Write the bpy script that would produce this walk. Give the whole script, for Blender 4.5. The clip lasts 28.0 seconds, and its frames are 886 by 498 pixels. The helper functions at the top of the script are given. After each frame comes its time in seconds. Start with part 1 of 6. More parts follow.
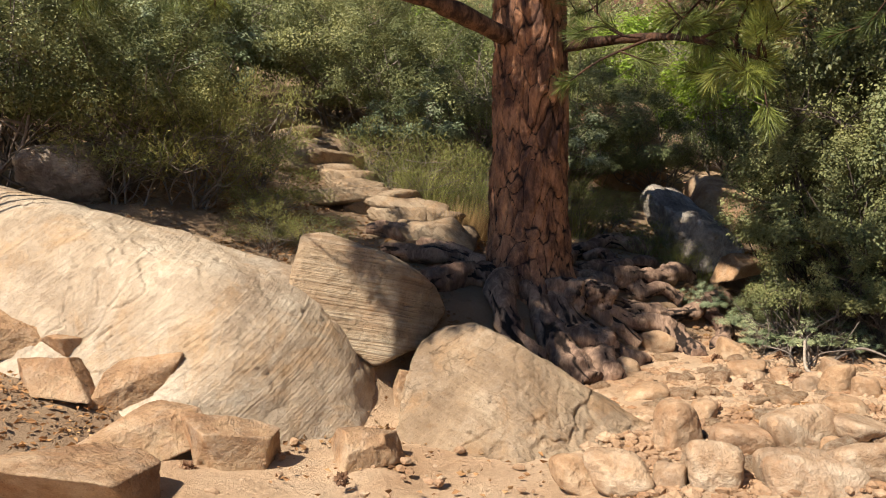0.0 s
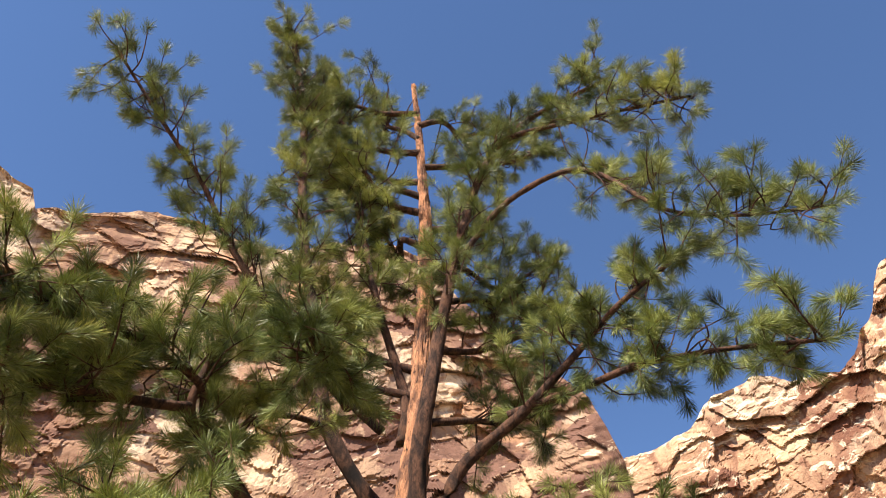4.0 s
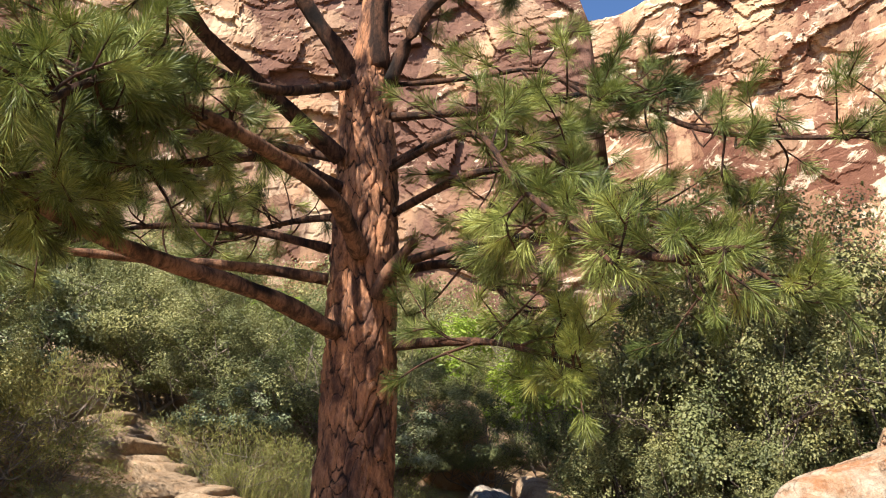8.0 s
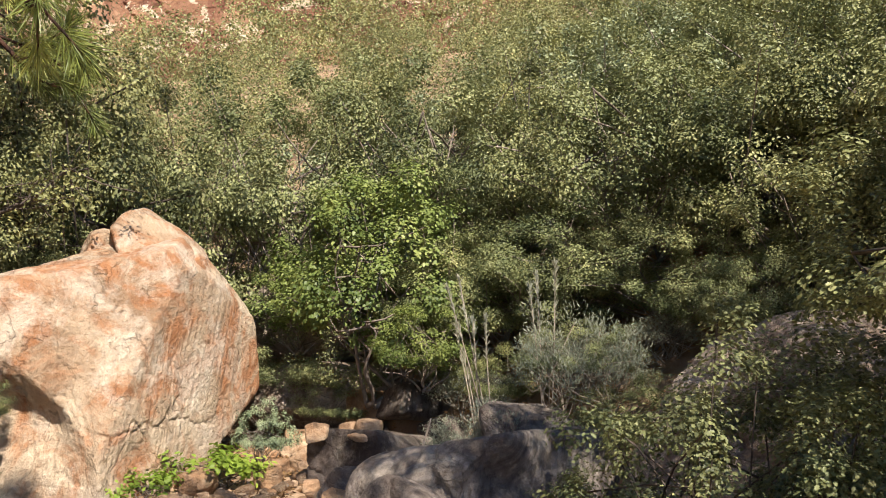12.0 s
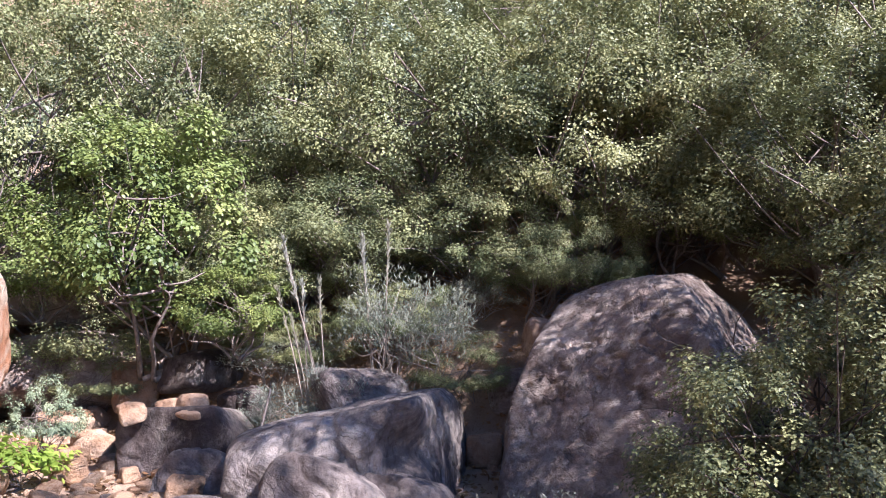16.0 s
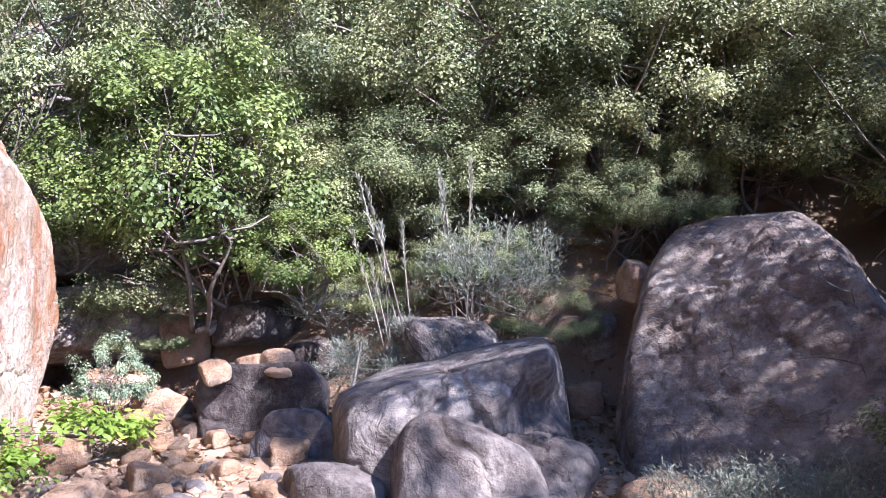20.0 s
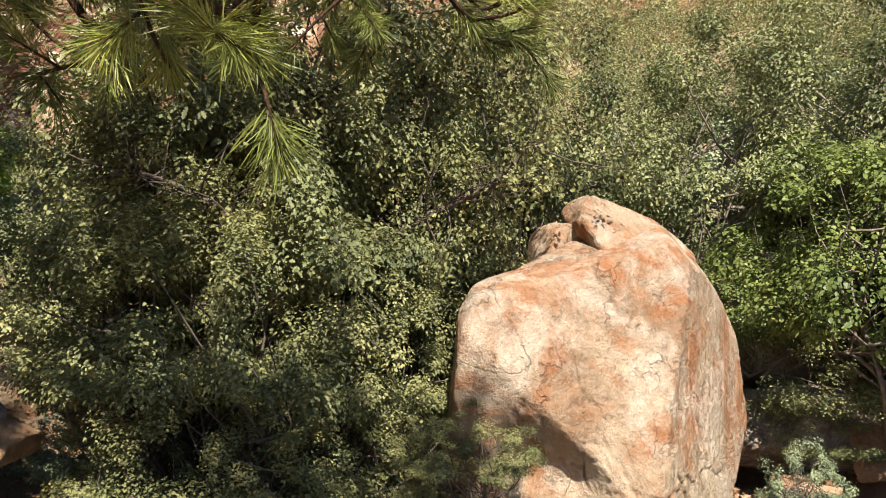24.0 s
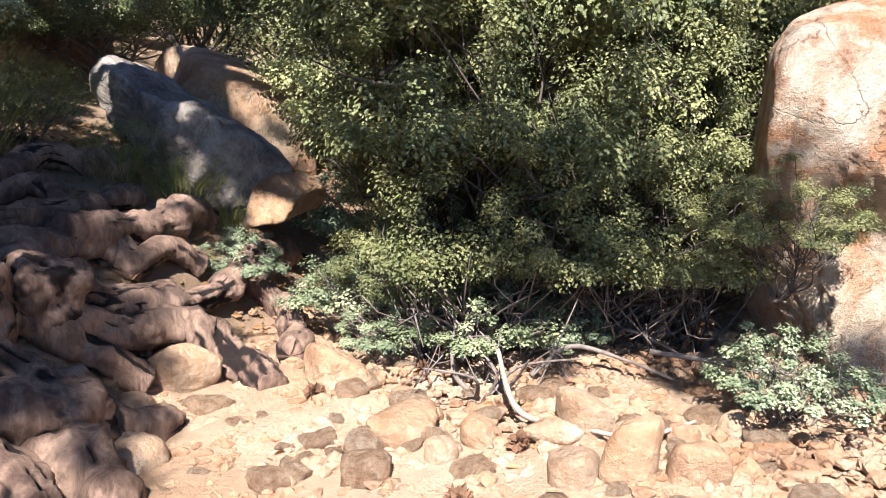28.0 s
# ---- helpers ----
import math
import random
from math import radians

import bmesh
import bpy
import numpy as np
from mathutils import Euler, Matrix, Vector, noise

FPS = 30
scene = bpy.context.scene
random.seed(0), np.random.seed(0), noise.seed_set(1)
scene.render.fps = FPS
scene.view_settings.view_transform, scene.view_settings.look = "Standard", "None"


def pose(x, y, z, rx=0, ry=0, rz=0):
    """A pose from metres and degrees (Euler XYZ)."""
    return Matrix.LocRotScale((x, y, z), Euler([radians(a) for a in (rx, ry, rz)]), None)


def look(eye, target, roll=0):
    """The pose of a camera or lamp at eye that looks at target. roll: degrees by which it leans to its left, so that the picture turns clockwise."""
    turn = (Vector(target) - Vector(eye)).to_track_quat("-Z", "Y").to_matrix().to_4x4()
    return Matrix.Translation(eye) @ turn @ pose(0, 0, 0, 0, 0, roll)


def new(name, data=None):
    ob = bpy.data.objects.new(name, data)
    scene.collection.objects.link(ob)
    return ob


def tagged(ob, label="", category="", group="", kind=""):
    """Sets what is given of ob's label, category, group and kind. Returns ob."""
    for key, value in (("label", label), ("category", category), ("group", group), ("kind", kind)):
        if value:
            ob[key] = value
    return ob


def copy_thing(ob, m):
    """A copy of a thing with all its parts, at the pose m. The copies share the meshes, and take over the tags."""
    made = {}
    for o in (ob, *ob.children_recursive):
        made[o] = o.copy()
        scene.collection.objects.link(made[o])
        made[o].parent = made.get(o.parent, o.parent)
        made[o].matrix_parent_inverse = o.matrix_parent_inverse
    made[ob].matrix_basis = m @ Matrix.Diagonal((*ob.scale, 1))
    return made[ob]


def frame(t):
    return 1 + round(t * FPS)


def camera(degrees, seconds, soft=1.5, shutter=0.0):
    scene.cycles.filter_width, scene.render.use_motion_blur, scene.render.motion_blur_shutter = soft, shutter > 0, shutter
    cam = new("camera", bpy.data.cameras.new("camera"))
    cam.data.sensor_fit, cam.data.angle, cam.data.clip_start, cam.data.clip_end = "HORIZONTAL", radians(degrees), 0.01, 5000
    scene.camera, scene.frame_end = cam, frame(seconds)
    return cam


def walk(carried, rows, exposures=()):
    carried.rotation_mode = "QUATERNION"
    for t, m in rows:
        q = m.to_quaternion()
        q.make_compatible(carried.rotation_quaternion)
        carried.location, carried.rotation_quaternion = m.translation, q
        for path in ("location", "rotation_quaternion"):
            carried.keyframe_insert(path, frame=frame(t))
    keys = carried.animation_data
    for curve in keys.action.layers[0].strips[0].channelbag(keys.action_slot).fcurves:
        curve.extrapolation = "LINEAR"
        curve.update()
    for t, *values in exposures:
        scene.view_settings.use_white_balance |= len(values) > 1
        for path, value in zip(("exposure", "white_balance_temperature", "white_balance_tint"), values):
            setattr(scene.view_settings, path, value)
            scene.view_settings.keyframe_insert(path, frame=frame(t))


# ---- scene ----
cam = camera(56.1, 28.0, soft=1.0)
METRES, EYE, TILT, LEAN, TURN = 5.2, 1.5, -2.0, 0.0, 0.0
ROWS = [
    (0.0, 0.0, 0.0, 0.0, 0.0, 0.0, -0.0),
    (0.5, 0.0013, 0.0014, 0.0051, -2.12, 7.58, 0.01),
    (1.0, 0.0001, 0.0012, 0.0106, -3.81, 15.85, 0.0),
    (1.5, 0.0006, -0.0012, 0.0159, -4.78, 23.35, 0.03),
    (2.0, 0.0005, -0.0029, 0.021, -5.49, 30.03, 0.05),
    (2.5, 0.0008, -0.0058, 0.0262, -6.43, 36.0, -0.0),
    (3.0, 0.0003, -0.0091, 0.0309, -7.27, 41.75, 0.1),
    (3.5, 0.0014, -0.0099, 0.0337, -7.82, 46.52, 0.03),
    (4.0, 0.0030, -0.0080, 0.0345, -8.35, 49.5, 0.0),
    (4.5, 0.0045, -0.0030, 0.0340, -8.90, 50.5, -0.1),
    (5.0, 0.0060, 0.0030, 0.0320, -9.45, 49.2, -0.2),
    (5.5, 0.0071, 0.0065, 0.0288, -9.95, 45.8, -0.26),
    (6.0, 0.0081, 0.0065, 0.0243, -10.34, 39.85, -0.19),
    (6.5, 0.0106, 0.0078, 0.0216, -10.21, 34.31, -0.19),
    (7.0, 0.011, 0.0085, 0.0204, -10.13, 29.06, -0.21),
    (7.5, 0.0111, 0.0083, 0.0177, -10.4, 24.17, -0.28),
    (8.0, 0.0127, 0.0098, 0.0137, -11.42, 19.81, -0.38),
    (8.5, 0.0181, 0.0188, 0.0125, -14.33, 16.41, -0.38),
    (9.0, 0.0202, 0.0344, 0.0124, -18.71, 14.4, -0.51),
    (9.5, 0.0028, 0.0647, 0.0197, -24.27, 12.86, -0.49),
    (10.0, -0.0121, 0.0868, 0.024, -29.96, 11.16, -0.35),
    (10.5, -0.0135, 0.1214, 0.0295, -35.93, 9.86, -0.12),
    (11.0, -0.0117, 0.15, 0.0244, -43.53, 8.47, -0.07),
    (11.5, -0.009, 0.2045, 0.0241, -55.47, 7.16, 0.01),
    (12.0, 0.0018, 0.2419, 0.0245, -68.59, 6.66, 0.26),
    (12.5, 0.0189, 0.2733, 0.0264, -79.4, 6.31, 0.39),
    (13.0, 0.0270, 0.3120, 0.0272, -86.9, 6.1, 0.45),
    (13.5, 0.0330, 0.3540, 0.0280, -91.4, 5.9, 0.52),
    (14.0, 0.0370, 0.3970, 0.0287, -93.9, 5.75, 0.58),
    (14.5, 0.0361, 0.4379, 0.0293, -94.77, 5.61, 0.63),
    (15.0, 0.0117, 0.4786, 0.0305, -94.92, 5.43, 0.71),
    (15.5, 0.0006, 0.5173, 0.0299, -94.92, 4.9, 0.85),
    (16.0, -0.0067, 0.55, 0.0324, -95.37, 3.66, 0.97),
    (16.5, -0.0129, 0.5838, 0.037, -98.0, 2.17, 0.98),
    (17.0, -0.005, 0.6044, 0.0368, -102.53, 0.89, 1.07),
    (17.5, 0.0225, 0.6256, 0.0376, -105.73, 0.04, 0.97),
    (18.0, 0.0462, 0.6518, 0.0396, -107.17, -0.6, 1.07),
    (18.5, 0.0652, 0.6761, 0.0397, -107.67, -1.14, 1.15),
    (19.0, 0.0821, 0.6983, 0.0424, -107.59, -1.33, 1.29),
    (19.5, 0.0918, 0.7095, 0.0452, -105.45, -1.15, 1.6),
    (20.0, 0.0948, 0.716, 0.0434, -98.86, -0.7, 1.76),
    (20.5, 0.0904, 0.7256, 0.0436, -89.86, 0.19, 1.88),
    (21.0, 0.0888, 0.7267, 0.0433, -82.55, 2.24, 1.94),
    (21.5, 0.0873, 0.7273, 0.0442, -78.86, 5.7, 1.91),
    (22.0, 0.0877, 0.7333, 0.043, -75.06, 8.88, 1.87),
    (22.5, 0.0875, 0.7373, 0.043, -68.18, 9.96, 1.82),
    (23.0, 0.0880, 0.7385, 0.0423, -62.6, 10.1, 1.76),
    (23.5, 0.0900, 0.7395, 0.0412, -58.5, 9.2, 1.70),
    (24.0, 0.0925, 0.7405, 0.0400, -55.5, 7.9, 1.62),
    (24.5, 0.0954, 0.7417, 0.0387, -53.35, 6.48, 1.54),
    (25.0, 0.1032, 0.7407, 0.0361, -51.67, 5.33, 1.4),
    (25.5, 0.0976, 0.7594, 0.034, -48.2, 3.55, 1.24),
    (26.0, 0.09, 0.7761, 0.0352, -42.94, 1.63, 1.2),
    (26.5, 0.0927, 0.7781, 0.0322, -40.36, -0.48, 1.26),
    (27.0, 0.1075, 0.7895, 0.0323, -39.75, -2.82, 1.29),
    (27.5, 0.1153, 0.8058, 0.0333, -39.33, -4.39, 1.18),
    (28.0, 0.1211, 0.8186, 0.0212, -39.07, -7.12, 1.31),
]
EXPOSURES = [(0.0, 0.78, 6700, 10), (1.0, 1.5, 6500, 11), (2.0, 1.35, 6600, 13), (3.0, 1.25, 6800, 14), (6.0, 1.22, 6700, 14), (9.0, 1.12, 6500, 12), (12.5, 1.0, 6500, 13), (15.0, 1.72, 5550, 28), (17.0, 1.68, 5350, 28), (19.0, 1.88, 5100, 28), (20.0, 1.93, 5100, 26), (21.0, 1.05, 6200, 12), (25.0, 1.05, 6500, 11), (26.0, 1.15, 6400, 12), (28.0, 1.52, 5750, 14)]
walk(cam, [(t, pose(0, 0, EYE, TILT, LEAN, TURN) @ pose(METRES * x, METRES * y, METRES * z, 90 + pitch, roll, yaw)) for t, x, y, z, yaw, pitch, roll in ROWS], EXPOSURES)

# ---- light ----
SUN = Vector((-0.47, -0.47, 0.745)).normalized()
world = bpy.data.worlds.new("world")
scene.world = world
world.use_nodes = True
sky = world.node_tree.nodes.new("ShaderNodeTexSky")
sky.sky_type, sky.sun_disc = "NISHITA", False
sky.sun_elevation = math.asin(SUN.z)
sky.sun_rotation = math.atan2(SUN.x, SUN.y)
sky.altitude, sky.air_density, sky.dust_density, sky.ozone_density = 1800, 1.15, 0.0, 7.0
back = world.node_tree.nodes["Background"]
back.inputs["Strength"].default_value = 0.078
rich = world.node_tree.nodes.new("ShaderNodeHueSaturation")
rich.inputs["Saturation"].default_value, rich.inputs["Value"].default_value = 1.02, 1.14
world.node_tree.links.new(sky.outputs[0], rich.inputs["Color"])
world.node_tree.links.new(rich.outputs[0], back.inputs[0])
sun = new("sun", bpy.data.lights.new("sun", "SUN"))
sun.data.energy, sun.data.angle, sun.data.color = 5.8, radians(0.55), (1.0, 0.93, 0.82)
sun.matrix_world = look((0, 0, 30), Vector((0, 0, 30)) - SUN)


# ---- materials ----
def material(name, rough=0.9):
    mat = bpy.data.materials.new(name)
    mat.use_nodes = True
    nt = mat.node_tree
    bsdf = nt.nodes["Principled BSDF"]
    bsdf.inputs["Roughness"].default_value = rough
    bsdf.inputs["Specular IOR Level"].default_value = 0.25
    return mat, nt, bsdf


def coords(nt, scale=(1, 1, 1), rot=(0, 0, 0), space="Object"):
    tc = nt.nodes.new("ShaderNodeTexCoord")
    mp = nt.nodes.new("ShaderNodeMapping")
    mp.inputs["Scale"].default_value = scale
    nt.links.new(tc.outputs[space], mp.inputs["Vector"])
    if any(rot):
        turn = nt.nodes.new("ShaderNodeMapping")
        turn.inputs["Rotation"].default_value = [radians(a) for a in rot]
        nt.links.new(tc.outputs[space], turn.inputs["Vector"])
        nt.links.new(turn.outputs["Vector"], mp.inputs["Vector"])
    return mp.outputs["Vector"]


def noise_tex(nt, vec, scale, detail=6, rough=0.6, distort=0.0):
    n = nt.nodes.new("ShaderNodeTexNoise")
    n.inputs["Scale"].default_value, n.inputs["Detail"].default_value = scale, detail
    n.inputs["Roughness"].default_value, n.inputs["Distortion"].default_value = rough, distort
    nt.links.new(vec, n.inputs["Vector"])
    return n.outputs["Fac"]


def ramp(nt, fac, *stops):
    r = nt.nodes.new("ShaderNodeValToRGB")
    el = r.color_ramp.elements
    while len(el) < len(stops):
        el.new(0.5)
    for e, (p, c) in zip(el, stops):
        e.position = p
        e.color = (*c, 1) if len(c) == 3 else c
    nt.links.new(fac, r.inputs["Fac"])
    return r.outputs["Color"]


def blend(nt, fac, a, b, how="MIX"):
    m = nt.nodes.new("ShaderNodeMix")
    m.data_type, m.blend_type = "RGBA", how
    for sock, v in ((m.inputs[0], fac), (m.inputs[6], a), (m.inputs[7], b)):
        if isinstance(v, (int, float)):
            sock.default_value = v
        elif isinstance(v, tuple):
            sock.default_value = (*v, 1)
        else:
            nt.links.new(v, sock)
    return m.outputs[2]


def maths(nt, op, a, b=0.0):
    m = nt.nodes.new("ShaderNodeMath")
    m.operation = op
    for sock, v in zip(m.inputs, (a, b)):
        if isinstance(v, (int, float)):
            sock.default_value = v
        else:
            nt.links.new(v, sock)
    return m.outputs[0]


def bump(nt, bsdf, height, strength=0.5, distance=0.02):
    b = nt.nodes.new("ShaderNodeBump")
    b.inputs["Strength"].default_value, b.inputs["Distance"].default_value = strength, distance
    nt.links.new(height, b.inputs["Height"])
    nt.links.new(b.outputs["Normal"], bsdf.inputs["Normal"])


def rand_of(nt):
    return nt.nodes.new("ShaderNodeObjectInfo").outputs["Random"]


def island(nt):
    return nt.nodes.new("ShaderNodeNewGeometry").outputs["Random Per Island"]


BLACK, WHITE = (0, 0, 0), (1, 1, 1)


def rock_material(name, dark, mid, light, stain, stain_amount=0.5, bands=0.0, band_rot=(0, 0, 0), band_scale=9, grain=1.0, vary=0.25, patch=1.3, pale=0.0, crack=0.5, pale_scale=2.7, relief=0.04, speck=1.0, stain_from=0.5):
    """Sandstone: patches of three tones, iron stains, pale crust, fine grain, hairline cracks and, where wanted, bedding lines."""
    mat, nt, bsdf = material(name)
    v = coords(nt)
    big = noise_tex(nt, v, patch, 6, 0.6, 0.5)
    col = ramp(nt, big, (0.37, dark), (0.5, mid), (0.61, light))
    height = noise_tex(nt, v, 8, 9, 0.68)
    if bands:
        line = noise_tex(nt, coords(nt, (0.5, 0.5, band_scale), band_rot), 2.0, 7, 0.6, 0.3)
        where = maths(nt, "MULTIPLY", ramp(nt, noise_tex(nt, v, 1.1, 3), (0.35, (0.25, 0.25, 0.25)), (0.6, WHITE)), bands)
        col = blend(nt, where, col, ramp(nt, line, (0.36, tuple(c * 0.75 for c in dark)), (0.5, mid), (0.64, light)), "MIX")
        height = maths(nt, "ADD", height, maths(nt, "MULTIPLY", line, maths(nt, "MULTIPLY", where, 3.0)))
    st = ramp(nt, noise_tex(nt, v, 2.1, 8, 0.66, 1.2), (stain_from, BLACK), (stain_from + 0.14, WHITE))
    col = blend(nt, maths(nt, "MULTIPLY", st, stain_amount), col, stain)
    if pale:
        crust = ramp(nt, noise_tex(nt, coords(nt, (1, 1, 1), (0, 0, 50)), pale_scale, 10, 0.74, 0.5), (0.47, BLACK), (0.62, WHITE))
        col = blend(nt, maths(nt, "MULTIPLY", crust, pale), col, (0.66, 0.58, 0.46))
    fine = noise_tex(nt, v, 85 * grain, 6, 0.75)
    mid_grain = noise_tex(nt, v, 16, 6, 0.7)
    col = blend(nt, 0.45 * speck, col, ramp(nt, fine, (0.28, (0.42, 0.40, 0.38)), (0.66, WHITE)), "MULTIPLY")
    col = blend(nt, 0.38, col, ramp(nt, mid_grain, (0.3, (0.5, 0.46, 0.43)), (0.6, WHITE)), "MULTIPLY")
    if crack:
        rid = maths(nt, "ABSOLUTE", maths(nt, "SUBTRACT", noise_tex(nt, v, 1.9, 7, 0.58, 0.6), 0.5))
        gap = ramp(nt, rid, (0.0, BLACK), (0.012, WHITE))
        some = ramp(nt, noise_tex(nt, coords(nt, (1, 1, 1), (40, 0, 10)), 1.3, 4), (0.46, WHITE), (0.56, BLACK))
        gap = blend(nt, some, WHITE, gap)
        col = blend(nt, crack, col, blend(nt, 0.65, WHITE, gap), "MULTIPLY")
        height = maths(nt, "ADD", height, maths(nt, "MULTIPLY", gap, crack * 0.6))
    chips = nt.nodes.new("ShaderNodeTexVoronoi")
    chips.inputs["Scale"].default_value = 1.0
    shaken = nt.nodes.new("ShaderNodeVectorMath")
    shaken.operation = "MULTIPLY_ADD"
    nt.links.new(noise_tex(nt, v, 5.0, 5, 0.65), shaken.inputs[0])
    shaken.inputs[1].default_value = (2.2, 1.6, 1.9)
    nt.links.new(coords(nt, (6, 6, 8), (12, -9, 0)), shaken.inputs[2])
    nt.links.new(shaken.outputs[0], chips.inputs["Vector"])
    lone = nt.nodes.new("ShaderNodeSeparateColor")
    nt.links.new(chips.outputs["Color"], lone.inputs[0])
    col = blend(nt, 0.30, col, ramp(nt, lone.outputs[0], (0.0, (0.55, 0.50, 0.46)), (0.35, WHITE), (1.0, WHITE)), "MULTIPLY")
    spots = ramp(nt, noise_tex(nt, coords(nt, (1, 1, 1), (0, 30, 20)), 34, 5, 0.7), (0.60, WHITE), (0.66, (0.45, 0.40, 0.37)))
    col = blend(nt, 0.55 * speck, col, spots, "MULTIPLY")
    height = maths(nt, "ADD", height, maths(nt, "MULTIPLY", lone.outputs[1], 0.22))
    height = maths(nt, "ADD", height, maths(nt, "ADD", maths(nt, "MULTIPLY", fine, 0.16), maths(nt, "MULTIPLY", mid_grain, 0.45)))
    if vary:
        col = blend(nt, vary, col, ramp(nt, rand_of(nt), (0.0, (0.62, 0.42, 0.30)), (0.4, (0.9, 0.72, 0.52)), (0.75, WHITE), (1.0, (0.6, 0.58, 0.6))), "MULTIPLY")
    nt.links.new(col, bsdf.inputs["Base Color"])
    bump(nt, bsdf, height, 1.0, relief)
    return mat


def leaf_material(name, low, mid, high, through_amount=0.3, rough=0.5, dead=0.0, clump=2.6, deep=1.22):
    mat, nt, bsdf = material(name, rough)
    bsdf.inputs["Specular IOR Level"].default_value = 0.28
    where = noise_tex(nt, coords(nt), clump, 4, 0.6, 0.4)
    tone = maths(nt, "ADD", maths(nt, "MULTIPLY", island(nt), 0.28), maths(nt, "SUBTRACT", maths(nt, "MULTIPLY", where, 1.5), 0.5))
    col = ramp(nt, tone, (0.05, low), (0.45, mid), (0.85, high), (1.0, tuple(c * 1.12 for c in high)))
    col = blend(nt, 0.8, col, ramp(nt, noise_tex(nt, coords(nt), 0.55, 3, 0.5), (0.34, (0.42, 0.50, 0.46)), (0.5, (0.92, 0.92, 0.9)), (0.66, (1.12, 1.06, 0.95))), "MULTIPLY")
    if dead:
        col = blend(nt, ramp(nt, noise_tex(nt, coords(nt), 3.0, 3), (0.62, BLACK), (0.72, (dead, dead, dead))), col, (0.22, 0.12, 0.05))
    col = blend(nt, 0.45, col, ramp(nt, rand_of(nt), (0, (0.6, 0.68, 0.62)), (0.5, WHITE), (1, (1.0, 0.92, 0.68))), "MULTIPLY")
    col = blend(nt, 1.0, col, (deep, deep, deep), "MULTIPLY")
    nt.links.new(col, bsdf.inputs["Base Color"])
    tr = nt.nodes.new("ShaderNodeBsdfTranslucent")
    nt.links.new(col, tr.inputs["Color"])
    mx = nt.nodes.new("ShaderNodeMixShader")
    mx.inputs[0].default_value = through_amount
    nt.links.new(bsdf.outputs[0], mx.inputs[1])
    nt.links.new(tr.outputs[0], mx.inputs[2])
    nt.links.new(mx.outputs[0], nt.nodes["Material Output"].inputs["Surface"])
    return mat


SAND = rock_material("tan_sandstone", (0.29, 0.165, 0.09), (0.49, 0.315, 0.18), (0.62, 0.45, 0.28), (0.44, 0.205, 0.085), 0.5, crack=0.35, pale=0.25, pale_scale=4.0)
PALE = rock_material("pale_layered_sandstone", (0.31, 0.225, 0.15), (0.42, 0.325, 0.225), (0.54, 0.445, 0.33), (0.46, 0.27, 0.12), 0.45, bands=0.26, band_rot=(-16, 34, 0), band_scale=24, vary=0.0, patch=0.6, pale=0.35, pale_scale=1.2, crack=0.2, relief=0.02, speck=0.6)
STRIPE = rock_material("striped_sandstone", (0.38, 0.25, 0.15), (0.52, 0.38, 0.24), (0.62, 0.51, 0.37), (0.45, 0.24, 0.12), 0.3, bands=0.7, band_rot=(10, -8, 0), band_scale=22, vary=0.0)
SLAB = rock_material("speckled_tan_sandstone", (0.25, 0.17, 0.105), (0.38, 0.27, 0.17), (0.48, 0.365, 0.24), (0.42, 0.23, 0.10), 0.5, bands=0.3, band_rot=(24, -38, 0), band_scale=14, vary=0.0, patch=1.0, pale=0.15, crack=0.35)
RED = rock_material("rust_stained_sandstone", (0.27, 0.165, 0.095), (0.43, 0.31, 0.20), (0.62, 0.50, 0.355), (0.37, 0.155, 0.062), 0.85, bands=0.38, band_rot=(8, 76, 10), band_scale=7, vary=0.0, patch=0.8, pale=0.6, crack=0.4, pale_scale=2.6, speck=0.8, stain_from=0.45)
GREY = rock_material("grey_weathered_sandstone", (0.085, 0.065, 0.054), (0.22, 0.182, 0.157), (0.42, 0.37, 0.325), (0.10, 0.068, 0.05), 0.65, bands=0.6, band_rot=(0, 58, 14), band_scale=13, pale=0.42, pale_scale=3.2, vary=0.1, patch=1.5, crack=0.35, relief=0.03, speck=0.9)
ASH = rock_material("ash_grey_sandstone", (0.10, 0.08, 0.066), (0.25, 0.21, 0.18), (0.46, 0.41, 0.36), (0.10, 0.07, 0.052), 0.7, bands=0.7, band_rot=(0, 80, 0), band_scale=12, pale=0.5, pale_scale=2.4, vary=0.0, patch=1.2, crack=0.3, relief=0.03, speck=0.8)
PURPLE = rock_material("brown_varnished_sandstone", (0.16, 0.11, 0.08), (0.33, 0.25, 0.19), (0.52, 0.42, 0.33), (0.10, 0.066, 0.046), 0.6, vary=0.0, pale=0.5, pale_scale=7.0, relief=0.045, speck=1.0, bands=0.35, band_rot=(20, 8, 0), band_scale=10)
DARK = rock_material("dark_sandstone", (0.05, 0.036, 0.03), (0.12, 0.09, 0.075), (0.25, 0.205, 0.175), (0.05, 0.036, 0.03), 0.6, vary=0.0, pale=0.3, pale_scale=3.0, relief=0.035, speck=0.9)
COBBLE = rock_material("wash_cobble_stone", (0.36, 0.22, 0.125), (0.51, 0.355, 0.225), (0.65, 0.51, 0.36), (0.47, 0.225, 0.095), 0.45, vary=0.4, patch=2.2, crack=0.3, relief=0.03, speck=0.85, pale=0.25, pale_scale=5.0)


